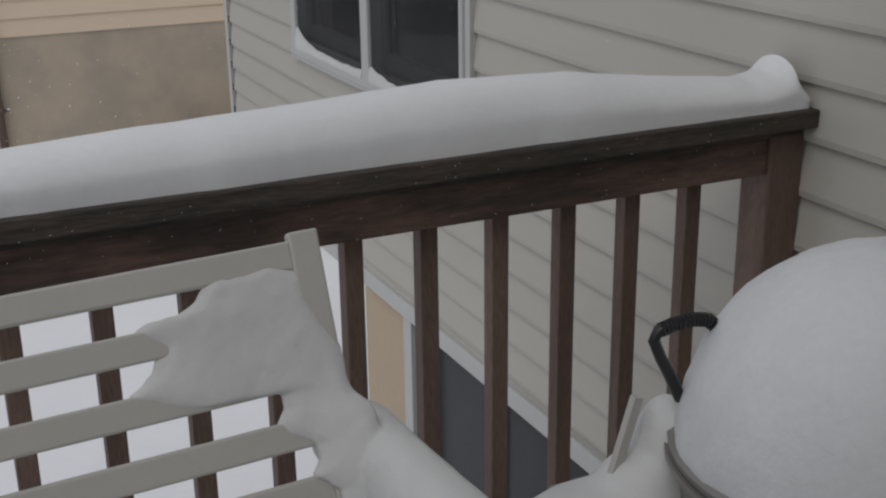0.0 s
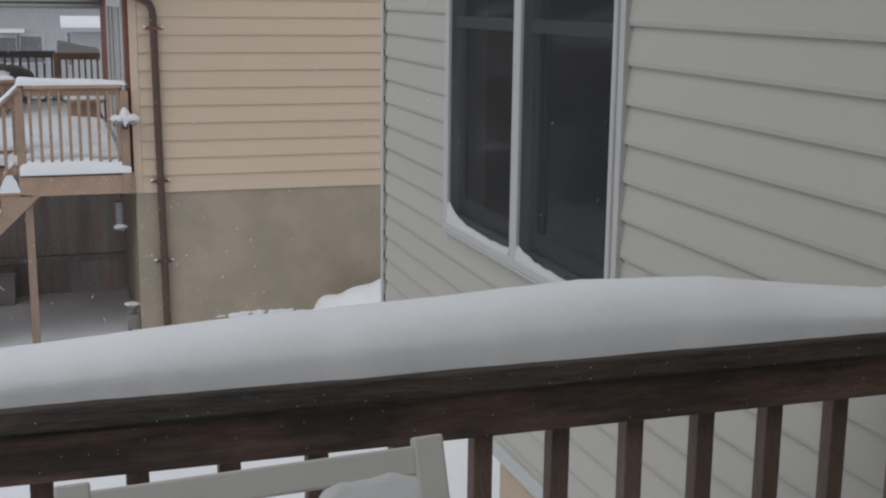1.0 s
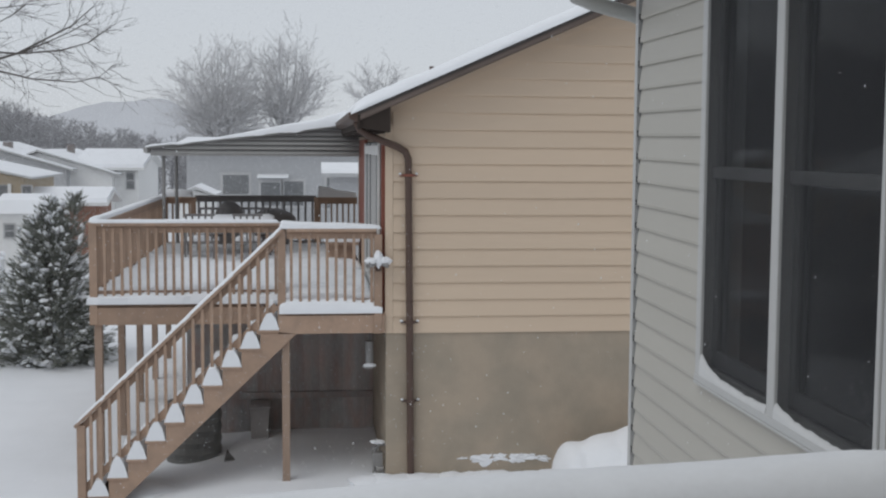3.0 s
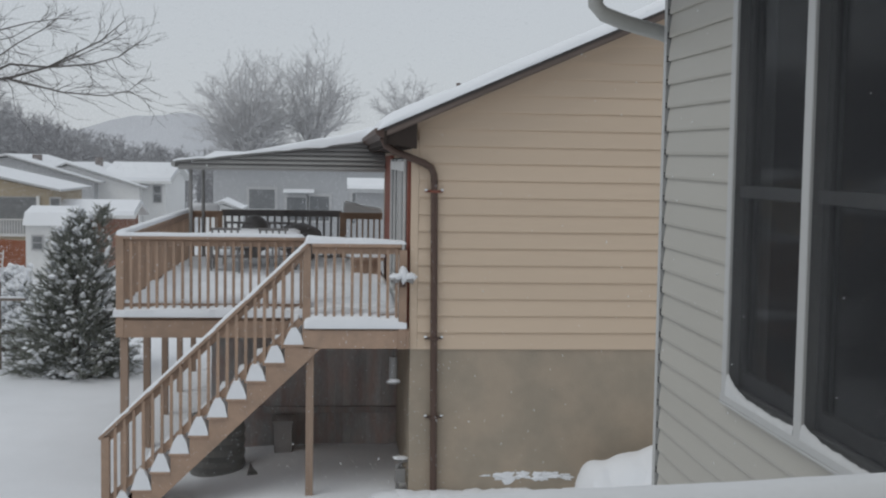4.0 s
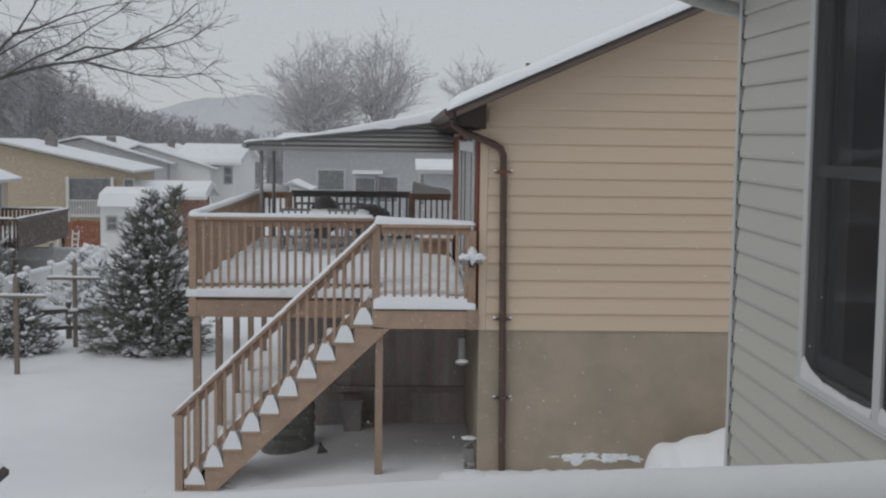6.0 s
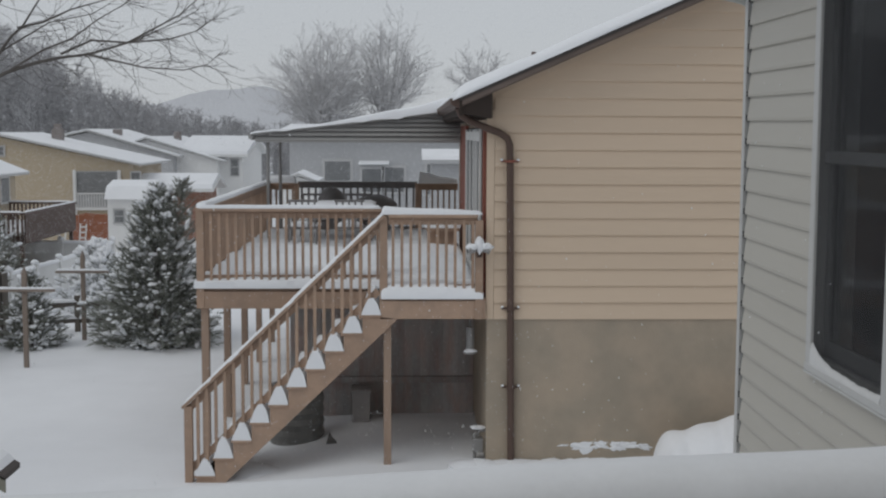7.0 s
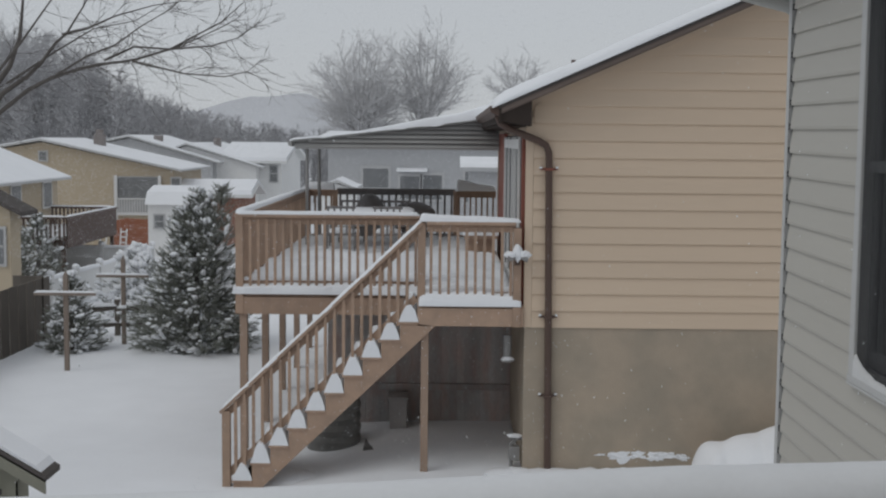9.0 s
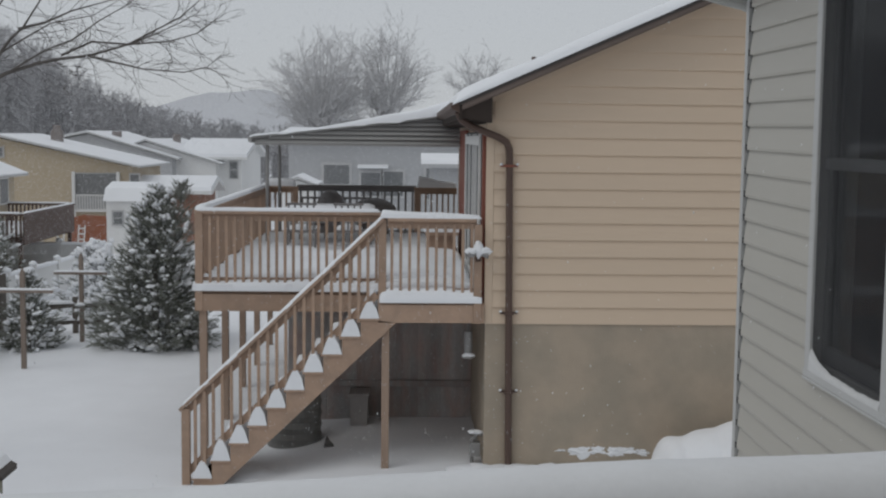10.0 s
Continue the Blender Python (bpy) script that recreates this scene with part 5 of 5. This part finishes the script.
for i, (x, y, h, r) in enumerate(((-6.1, 26.2, 1.35, 0.75), (-6.9, 27.5, 1.45, 0.8), (-7.6, 29.5, 1.5, 0.8), (-5.75, 24.8, 1.2, 0.6))):
    evergreen("shrub", x, y, -0.2, h, r, 20 + i, "low shrub nearly buried in snow along the fence", n=260, category="shrub", blunt=1.8, snowy=1.6, clot=1.7)
evergreen("evergreen_tree", -10.0, 27.6, -0.2, 2.4, 0.62, 31, "bushy dark spruce draped with snow by the board fence", n=460, snowy=0.6, blunt=1.9)

# ---- back-yard fences and poles ----
# pole wood lightened so that its colour carries the yard's haze
POLEWOOD = mat("pole_wood_paled_for_haze", (0.27, 0.22, 0.185), 0.85, var=0.2, scale=3, bump=0.2, stretch=(1, 1, 0.2))


def clothes_pole(x, y, top, arm, label):
    p = tagged(new("clothes_pole"), label, "pole", "clothes poles")
    part("pole", box(x - 0.038, x + 0.038, y - 0.038, y + 0.038, -0.4, top, 0.006), POLEWOOD, p)
    part("cap", prism([(x - 0.03, top), (x + 0.03, top), (x, top + 0.08)], "y", y - 0.03, y + 0.03), POLEWOOD, p)
    part("crossarm", box(x - arm, x + arm, y - 0.08, y - 0.039, 1.285, 1.335, 0.004), POLEWOOD, p)
    tagged(part("arm_snow", ridge((x - arm, y - 0.065, 1.334), (x + arm, y - 0.065, 1.334), 0.05, 0.035, x, ends=0.04, steps=20, seg=6), SNOW, smooth=True), "line of snow on a clothes pole arm", "snow")


clothes_pole(-6.42, 20.2, 1.62, 0.52, "wooden clothes pole with a crossarm in the snow")
clothes_pole(-6.17, 22.9, 1.62, 0.50, "wooden clothes pole with a pointed top by the pine")

sf = tagged(new("split_rail_fence"), "weathered split-rail fence with snow on its rails", "fence")
for i in range(4):
    x, y = -7.4 + 0.85 * i, 23.6 + 0.25 * i
    part("post", box(x - 0.05, x + 0.05, y - 0.05, y + 0.05, -0.4, 0.72, 0.01), GREYWOOD, sf)
    if i < 3:
        for z in (0.22, 0.55):
            bm = bmesh.new()
            tube(bm, [(x, y, z), (x + 0.42, y + 0.12, z - 0.02), (x + 0.85, y + 0.25, z + 0.01)], [0.045, 0.055, 0.045], 6)
            part("rail", bm, GREYWOOD, sf)
            tagged(part("rail_snow", ridge((x, y - 0.02, z + 0.04), (x + 0.85, y + 0.23, z + 0.045), 0.1, 0.07, i + z, ends=0.05, steps=16, seg=6), SNOW, smooth=True), "snow lying along a split rail", "snow")
wf = tagged(new("wooden_fence"), "grey board fence at the edge of the snowy yard", "fence")
for i in range(22):
    t = i / 21
    y = 14.5 + 8.7 * t
    x = -7.72 - 0.10 * t - 0.35 * (1 - t)
    h = 1.22 + 0.03 * fbm(i * 1.1, 3)
    part("board", box(x - 0.012, x + 0.012, y, y + 0.38, -0.4, h), GREYWOOD, wf)
for i in range(4):
    x = -7.80 - 0.15 * i
    part("board", box(x - 0.145, x, 23.2, 23.225, -0.4, 1.26), GREYWOOD, wf)
vf = tagged(new("vinyl_fence"), "white vinyl panel fence edged with snow", "fence")
VF = [(-9.4, 26.5), (-8.95, 31.0), (-8.85, 36.2), (-13.4, 36.0)]
for (xa, ya), (xb, yb) in zip(VF, VF[1:]):
    for k in range(3):
        p, q = Vector((xa, ya)).lerp(Vector((xb, yb)), k / 3), Vector((xa, ya)).lerp(Vector((xb, yb)), (k + 1) / 3)
        bm = bmesh.new()
        beam(bm, (*p, 0.15), (*q, 0.15), 0.04, 0.95)
        part("panel", bm, WHITE, vf)
        part("post", box(p.x - 0.07, p.x + 0.07, p.y - 0.07, p.y + 0.07, -0.5, 0.72), WHITE, vf)
        tagged(part("rail_snow", ridge((*p, 0.626), (*q, 0.626), 0.14, 0.09, k + xa, ends=0.05, steps=14, seg=6), SNOW, smooth=True), "strip of snow along the vinyl fence", "snow")
        tagged(part("post_snow", blob((p.x, p.y, 0.76), (0.10, 0.10, 0.08), k + xb, 2, 0.2, flat=0.721), SNOW, smooth=True), "snow cap on a vinyl fence post", "snow")

# near shed at the yard's edge
sh = tagged(new("garden_shed"), "small green-grey wooden shed with a snowy roof corner", "shed")
GREEN = mat("green_grey_boards", (0.24, 0.235, 0.19), 0.8, var=0.15, scale=3, rnd=0.06)
SX, SY = -4.07, 11.5
for i in range(9):
    x = SX - 0.1 - 0.2 * i
    part("wall_board", prism([(x - 0.196, -0.4), (x, -0.4), (x, 0.58 + 0.55 * (SX - x)), (x - 0.196, 0.58 + 0.55 * (SX - x + 0.196))], "y", SY, SY + 0.02), GREEN, sh)
part("side_wall", box(SX - 0.12, SX - 0.1, SY, SY + 0.3, -0.4, 0.6), GREEN, sh)
for y0, y1, a, b, m in ((SY - 0.16, SY + 0.3, 0.0, 0.03, SHINGLE), (SY - 0.16, SY - 0.13, -0.12, 0.0, GREEN)):
    part("roof" if m is SHINGLE else "rake_board", prism([(SX + 0.22, 0.66 + a - 0.02), (SX + 0.22, 0.66 + b), (SX - 2, 0.66 + b + 0.59 * 2.22), (SX - 2, 0.66 + a - 0.02 + 0.59 * 2.22)], "y", y0, y1), m, sh)
bm = prism([(SX + 0.17, 0.725), (SX + 0.12, 0.79), (SX - 2, 0.66 + 0.59 * 2.22 + 0.10), (SX - 2, 0.66 + 0.59 * 2.22 + 0.032)], "y", SY - 0.12, SY + 0.29)
tagged(part("shed_snow", bm, SNOW), "snow on the little shed roof", "snow")
lean = tagged(new("lean_to_roof"), "low lean-to roof with snow against the shed", "roof")
part("panel", prism([(SX - 0.22, 0.50), (SX - 0.22, 0.55), (SX - 1.8, 1.28), (SX - 1.8, 1.23)], "y", SY - 0.75, SY - 0.1), SHINGLE, lean)
part("post", box(SX - 0.34, SX - 0.28, SY - 0.7, SY - 0.64, -0.4, 0.53), GREEN, lean)
part("snow", prism([(SX - 0.24, 0.565), (SX - 0.27, 0.62), (SX - 1.8, 1.36), (SX - 1.8, 1.28)], "y", SY - 0.72, SY - 0.12), SNOW, lean)


# ---- far houses ----
# dark panes painted mid grey to show them through haze
FARPANE = mat("far_glass_paled_for_haze", (0.20, 0.205, 0.21), 0.3, var=0.1, scale=1)
FARTRIM = mat("far_white_trim", (0.52, 0.52, 0.52), 0.6, var=0.05, scale=1)
def window(parent, x, z, w, h, y, frame_mat=FARTRIM, fw=0.06, bar=True):
    f = part("window", box(x - w / 2 - fw, x + w / 2 + fw, y - 0.05, y - 0.01, z - fw, z + h + fw), frame_mat, parent)
    part("pane", box(x - w / 2, x + w / 2, y - 0.065, y - 0.052, z, z + h), FARPANE, f)
    if bar:
        part("sash_bar", box(x - w / 2, x + w / 2, y - 0.075, y - 0.066, z + h * 0.48, z + h * 0.54), frame_mat, f)


def gable_front(name, xl, xr, xa, y0, y1, ze_l, ze_r, za, wm, label, snow=0.055, over=0.35, base=-0.6):
    """A house whose gable faces the yard, its ridge running away."""
    h = tagged(new(name), label, "house", "houses beyond the yard")
    part("wall", prism([(xl, base), (xr, base), (xr, ze_r - 0.1), (xa, za - 0.12), (xl, ze_l - 0.1)], "y", y0, y1), wm, h)
    sl = (za - ze_r) / (xr - xa)
    for s, xe, ze in ((1, xr + over, ze_r - sl * over), (-1, xl - over, ze_l - (za - ze_l) / (xa - xl) * over)):
        part("roof", prism([(xa, za - 0.06), (xa, za), (xe, ze), (xe, ze - 0.06)], "y", y0 - 0.3, y1 + 0.3), FARTRIM, h)
        part("roof_snow", prism([(xa, za + 0.005), (xa, za + snow), (xe - s * 0.12, ze + snow), (xe, ze + 0.04), (xe, ze + 0.005)], "y", y0 - 0.26, y1 + 0.3), SNOW, h, "smooth snow sheet")
    return h


def eave_front(name, xl, xr, y0, y1, ze, zr, wm, label, snow=0.15, base=-0.6, roof=None):
    """A house whose eave faces the yard, its ridge running across."""
    h = tagged(new(name), label, "house", "houses beyond the yard")
    ym = (y0 + y1) / 2
    part("wall", prism([(y0, base), (y1, base), (y1, ze - 0.05), (ym, zr - 0.12), (y0, ze - 0.05)], "x", xl, xr), wm, h)
    for a, b in ((y0 - 0.4, ym), (y1 + 0.4, ym)):
        part("roof", prism([(a, ze - 0.18), (a, ze - 0.06), (b, zr), (b, zr - 0.1)], "x", xl - 0.3, xr + 0.35), roof or WHITE, h)
        part("roof_snow", prism([(a, ze - 0.055), (a + (0.1 if a < b else -0.1), ze + snow - 0.03), (b, zr + snow), (b, zr + 0.005)], "x", xl - 0.3, xr + 0.30), SNOW, h, "smooth snow sheet")
    return h


# haze is mixed into the brick colour of the far chimneys
FARBRICK = mat("far_brick_paled_for_haze", (0.24, 0.215, 0.205), 0.9, var=0.15, scale=3)
CREAM = mat("tan_house_siding", (0.50, 0.42, 0.31), 0.7, var=0.06, scale=0.5)
PALE = mat("white_house_siding", (0.80, 0.80, 0.79), 0.7, var=0.05, scale=0.5)
GREYH = mat("grey_house_siding", (0.45, 0.455, 0.465), 0.7, var=0.05, scale=0.5)
hA = gable_front("tan_house", -20.5, -10.4, -15.4, 46, 51.2, 2.95, 2.80, 3.85, CREAM, "long tan house with a snowy roof and a railed porch")
pr = part("porch", box(-12.55, -10.88, 45.93, 45.98, 1.1, 2.46), GREYH, hA)
part("porch_opening", box(-12.5, -10.93, 45.90, 45.93, 1.62, 2.42), FARPANE, pr)
for x in (-12.57, -10.90):
    part("porch_post", box(x - 0.06, x + 0.06, 45.82, 45.9, 0.3, 2.5), WHITE, pr)
part("porch_rail", box(-12.5, -10.95, 45.84, 45.88, 1.58, 1.64), WHITE, pr)
for i in range(16):
    part("porch_baluster", box(-12.47 + 0.1 * i, -12.43 + 0.1 * i, 45.84, 45.87, 1.1, 1.6), WHITE, pr)
part("porch_skirt", box(-12.5, -10.95, 45.86, 45.9, 0.98, 1.1), WHITE, pr)
window(hA, -15.35, 3.05, 0.25, 0.3, 46)
window(hA, -10.3, 1.7, 0.3, 0.7, 46)
chimney = part("chimney", box(-14.3, -13.9, 49, 49.4, 3.2, 4.05), FARBRICK, hA)
part("chimney_cap", box(-14.22, -13.98, 49.05, 49.35, 4.05, 4.25), FARBRICK, chimney)
hC = gable_front("grey_house", -22, -11.6, -15.7, 60, 68, 2.7, 2.85, 4.02, GREYH, "grey house behind the tan one, its roof white with snow")
part("chimney", box(-15.0, -14.6, 62, 62.4, 3.5, 4.05), FARBRICK, hC)
hD = gable_front("white_house", -17.0, -9.6, -13.1, 61, 71, 2.2, 2.6, 3.66, PALE, "white house with a broad snowy roof")
part("chimney", box(-12.7, -12.35, 66, 66.4, 3.4, 3.95), FARBRICK, hD)
hW = eave_front("white_house_wing", -11.4, -8.45, 62, 70, 2.86, 3.6, PALE, "white wing of a house under a snowy roof")
window(hW, -8.85, 1.75, 0.35, 0.8, 62)
hB = gable_front("cream_house", -22, -12.25, -17.1, 30, 38, 2.8, 2.8, 4.7, CREAM, "cream house with a snowy roof at the yard's end", snow=0.08)
for y in (34.2, 36.9):
    f = part("window", box(-12.245, -12.20, y - 0.42, y + 0.42, 1.75, 2.6), WHITE, hB)
    part("pane", box(-12.2, -12.19, y - 0.34, y + 0.34, 1.82, 2.53), FARPANE, f)
hG = eave_front("grey_ranch_house", -4.7, 5.0, 48, 56, 4.0, 4.2, GREYH, "low grey house with white-framed windows behind the deck", snow=0.1)
for x, z, w, hh in ((-2.8, 2.05, 1.0, 0.75), (-1.45, 1.6, 0.75, 0.9), (-0.55, 1.6, 0.75, 0.95), (1.3, 1.5, 1.1, 1.2)):
    window(hG, x, z, w, hh, 48, fw=0.1, bar=False)
part("door_hood", prism([(47.2, 2.70), (47.2, 2.74), (48, 2.84), (48, 2.78)], "x", -1.95, -0.75), SNOW, hG)
lw = gable_front("garden_pavilion", -4.15, -3.1, -3.63, 40, 42, 2.40, 2.40, 2.60, PALE, "little white pavilion roof deep in snow", over=0.15)
hE = eave_front("neighbour_wing", 0.75, 3.0, 40, 41.2, 3.12, 3.32, GREYH, "pale wing of a house with snow on its eave", snow=0.09, roof=GREYH)

# sheds, brick wall and dark deck in the middle distance
s1 = tagged(new("barn_shed"), "white barn-roofed shed with one small window in the snow", "shed")
part("wall", prism([(-10.4, -0.6), (-8.9, -0.6), (-8.9, 1.66), (-10.4, 1.66)], "y", 42, 44.5), PALE, s1)
part("roof", prism([(41.85, 1.62), (42.2, 2.05), (43.2, 2.25), (44.3, 2.05), (44.65, 1.62)], "x", -10.48, -8.85), SNOW, s1, "curved snow-covered roof")
window(s1, -10.0, 0.82, 0.30, 0.42, 42)
s2 = eave_front("long_shed", -10.4, -7.75, 46.5, 49, 1.85, 2.2, BRICKRED, "long low brick shed under a snow roof", snow=0.14)
tagged(part("planter_wall", prism([(-11.95, 0.95), (-11.5, 1.05), (-10.7, 1.0), (-10.7, -0.5), (-11.95, -0.5)], "y", 43.2, 43.3), mat("rust_red_boards", (0.30, 0.12, 0.07), 0.8, var=0.15, scale=2)), "rust-red board wall behind the white fence", "wall")
dk = tagged(new("dark_deck"), "dark brown raised deck behind the cream house", "deck")
part("floor", box(-12.6, -10.2, 32.2, 37.2, 1.05, 1.17), BROWNMETAL, dk)
for x0, x1, y0, y1 in ((-12.6, -10.16, 32.18, 32.25), (-10.23, -10.16, 32.26, 37.2), (-12.6, -10.24, 37.13, 37.2)):
    part("rail", box(x0, x1, y0, y1, 1.74, 1.80), BROWNMETAL, dk)
for p, q in (((-12.6, 32.215), (-10.18, 32.215)), ((-10.195, 32.26), (-10.195, 37.2)), ((-12.6, 37.165), (-10.24, 37.165))):
    part("rail_snow", ridge((*p, 1.80), (*q, 1.80), 0.075, 0.045, 3, steps=20, seg=6), SNOW, dk, smooth=True)
for i in range(20):
    part("picket", box(-12.55 + 0.12 * i, -12.49 + 0.12 * i, 32.2, 32.23, 1.0, 1.75), BROWNMETAL, dk)
    part("picket", box(-12.55 + 0.12 * i, -12.49 + 0.12 * i, 37.15, 37.18, 1.0, 1.75), BROWNMETAL, dk)
for i in range(36):
    part("side_board", box(-10.215, -10.175, 32.3 + 0.135 * i, 32.42 + 0.135 * i, 0.95, 1.75), BROWNMETAL, dk)
for x in (-12.5, -10.3):
    for y in (32.3, 37.0):
        part("post", box(x - 0.05, x + 0.05, y, y + 0.1, -0.6, 1.05), BROWNMETAL, dk)
part("deck_snow", box(-12.55, -10.26, 32.3, 37.1, 1.172, 1.26, 0.03), SNOW, dk)
# corner of one more house beyond the board fence
sm = tagged(new("small_house"), "tan house corner under a dark shingled roof by the fence", "house", "houses beyond the yard")
part("wall", prism([(-12.0, -0.6), (-9.07, -0.6), (-9.07, 2.40), (-10.5, 3.21), (-12.0, 2.36)], "y", 25.0, 25.6), CREAM, sm)
for xe, ze in ((-8.76, 2.30), (-12.3, 2.27)):
    part("roof", prism([(-10.5, 3.22), (-10.5, 3.31), (xe, ze + 0.09), (xe, ze)], "y", 24.8, 25.8), SHINGLE, sm)
window(sm, -9.38, 1.30, 0.34, 0.72, 25.0)
for i, x in enumerate((-11.6, -10.95)):
    ld = tagged(new("ladder"), "white ladder leaning in the yard beyond the fence", "ladder", "white ladders")
    for dx in (-0.1, 0.1):
        bm = bmesh.new()
        beam(bm, (x + dx - 0.12 * (1 - i), 40.5, -0.5), (x + dx, 40.9, 0.85), 0.035, 0.05)
        part("rail", bm, WHITE, ld)
    for k in range(5):
        part("rung", box(x - 0.1 - 0.02 * (1 - i), x + 0.1, 40.62 + 0.06 * k, 40.66 + 0.06 * k, 0.0 + 0.18 * k, 0.05 + 0.18 * k), WHITE, ld)

# ---- woods and hill ----
rng = random.Random(9)
bm = bmesh.new()


def skyline(x):
    """Height of the wood's edge at 75 m, shaped to fit the camera's view."""
    for (xa, za), (xb, zb) in zip(SKY, SKY[1:]):
        if xa <= x <= xb:
            return za + (zb - za) * (x - xa) / (xb - xa)
    return SKY[-1][1]


SKY = [(-70, 11), (-27.5, 9.9), (-23.4, 9.4), (-20.6, 8.0), (-18.9, 6.3), (-15.4, 5.5), (-12.9, 4.7), (-9, 4.2), (-4, 3.8), (40, 3.8)]
for i in range(900):
    y = rng.uniform(74, 100)
    k = y / 75
    x75 = rng.uniform(-48, -6) if i < 830 else rng.uniform(-8, 12)
    # spread from the eye so the skyline looks the same at any depth
    x, top = x75 * k, (skyline(x75) - 3.95) * k + 3.95
    hgt = top * rng.uniform(0.72, 1.06)
    tube(bm, [(x, y, -0.5), (x + rng.uniform(-0.2, 0.2), y, hgt * 0.55), (x + rng.uniform(-0.4, 0.4), y, hgt)], [0.055, 0.04, 0.010], 3, cap=False)
    for q in range(26):
        z = hgt * rng.uniform(0.22, 0.97)
        a, L = rng.uniform(0, 6.28), hgt * rng.uniform(0.09, 0.2)
        o = Vector((x, y, z))
        e = o + Vector((math.cos(a) * 0.75, math.sin(a) * 0.5, rng.uniform(0.2, 1.0))).normalized() * L
        m = o.lerp(e, 0.55) + Vector((rng.uniform(-0.2, 0.2), 0, rng.uniform(-0.1, 0.2)))
        tube(bm, [o, m, e], [0.028, 0.022, 0.008], 3, cap=False)
        for w in range(4):
            f = m + Vector((rng.uniform(-0.6, 0.6), rng.uniform(-0.3, 0.3), rng.uniform(0.1, 0.7))) * (L * 0.7)
            tube(bm, [m, f], [0.016, 0.008], 3, cap=False)
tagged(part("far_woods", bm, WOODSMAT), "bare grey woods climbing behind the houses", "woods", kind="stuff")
bm = bmesh.new()
HILL = [(-200, 26), (-130, 22), (-82, 12.5), (-64, 10.6), (-47, 14.2), (-35, 15.0), (-26, 11.5), (-10, 7.5), (60, 6), (200, 5)]
rows = []
for i in range(241):
    x = -200 + 400 * i / 240
    for (xa, za), (xb, zb) in zip(HILL, HILL[1:]):
        if xa <= x <= xb:
            s = (x - xa) / (xb - xa)
            z = za + (zb - za) * s * s * (3 - 2 * s)
    z += 0.35 * fbm(x * 0.25, 1) + 0.25 * fbm(x * 1.1, 5)
    rows.append([bm.verts.new((x, 260, -2)), bm.verts.new((x, 285, z * 0.6)), bm.verts.new((x, 300, z)), bm.verts.new((x, 340, -2))])
for a, b in zip(rows, rows[1:]):
    for k in range(3):
        bm.faces.new((a[k], b[k], b[k + 1], a[k + 1]))
# the hill's mist is painted: a pale blue-grey base colour
tagged(part("backdrop_hill", bm, mat("wooded_hill_paled_for_haze", (0.55, 0.56, 0.585), 1.0, var=0.05, scale=0.08), smooth=True), "wooded hill, its colour paled for the snowy haze", "hill", kind="structure")

# ---- the snowfall beyond the deck, flakes sized by distance to stand in for haze ----
gen = np.random.default_rng(23)
N = 290000
fy = 16 + 64 * gen.random(N) ** 0.85
fx = (-0.46 + 0.74 * gen.random(N) ** 1.5) * fy
fz = (-0.10 + 0.36 * gen.random(N) ** 1.6) * fy + 3.95
fr = gen.uniform(0.00017, 0.00029, N) * fy
keep_flake = (fz > 0.2) & ~((fx > -2.9) & (fy < 24.5))
centre = np.stack([fx, fy, fz], 1)[keep_flake]
size = fr[keep_flake]
corners = gen.normal(size=(len(size), 4, 3))
corners /= np.linalg.norm(corners, axis=2, keepdims=True)
places = (centre[:, None, :] + corners * (size[:, None, None] * 1.35)).reshape(-1, 3)
first = 4 * np.arange(len(size))
sides = np.concatenate([np.stack([first + i, first + j, first + k], 1) for i, j, k in ((0, 1, 2), (0, 2, 3), (0, 3, 1), (1, 3, 2))])
flakes = bpy.data.meshes.new("distant_snowfall")
flakes.from_pydata(places.tolist(), [], sides.tolist())
flakes.materials.append(SNOW)
tagged(new("distant_snowfall", flakes), "snow falling over the far yards, thickened to give haze", "snow", kind="stuff")

# ---- snow in the air ----
rng = random.Random(17)
bm = bmesh.new()
for i in range(3200):
    y = 2.4 + 24 * rng.random() ** 1.3
    x = rng.uniform(-0.50, 0.75) * y
    z = 3.95 + rng.uniform(-0.42, 0.25) * y
    if i % 5 < 2:                                 # thicker where it swirls before the house
        x, y, z = rng.uniform(-2.2, 1.2), rng.uniform(9, 13.9), rng.uniform(0.2, 3.2)
    if z < 0.1 or (x > 1.68 and y < 6.4) or (x > 0.8 and y > 13.7) or (y > 14 and x > -2.8 and z < 4.6) or (y < 2.05 and z < 3.5):
        continue
    r = rng.uniform(0.0007, 0.0015) * (1 + 0.11 * y)
    p = Vector((x, y, z))
    fall = Vector((rng.uniform(-0.4, 0.4), 0, 1)).normalized() * r * rng.uniform(1.0, 2.4)
    v = [bm.verts.new(p + o) for o in (fall, -fall, Vector((r, 0, 0)), Vector((-r, 0, 0)), Vector((0, r, 0)), Vector((0, -r, 0)))]
    for a, b in ((2, 4), (4, 3), (3, 5), (5, 2)):
        bm.faces.new((v[0], v[a], v[b]))
        bm.faces.new((v[1], v[b], v[a]))
tagged(part("falling_snow", bm, SNOW), "sparse snowflakes falling through the air", "snow", kind="stuff")
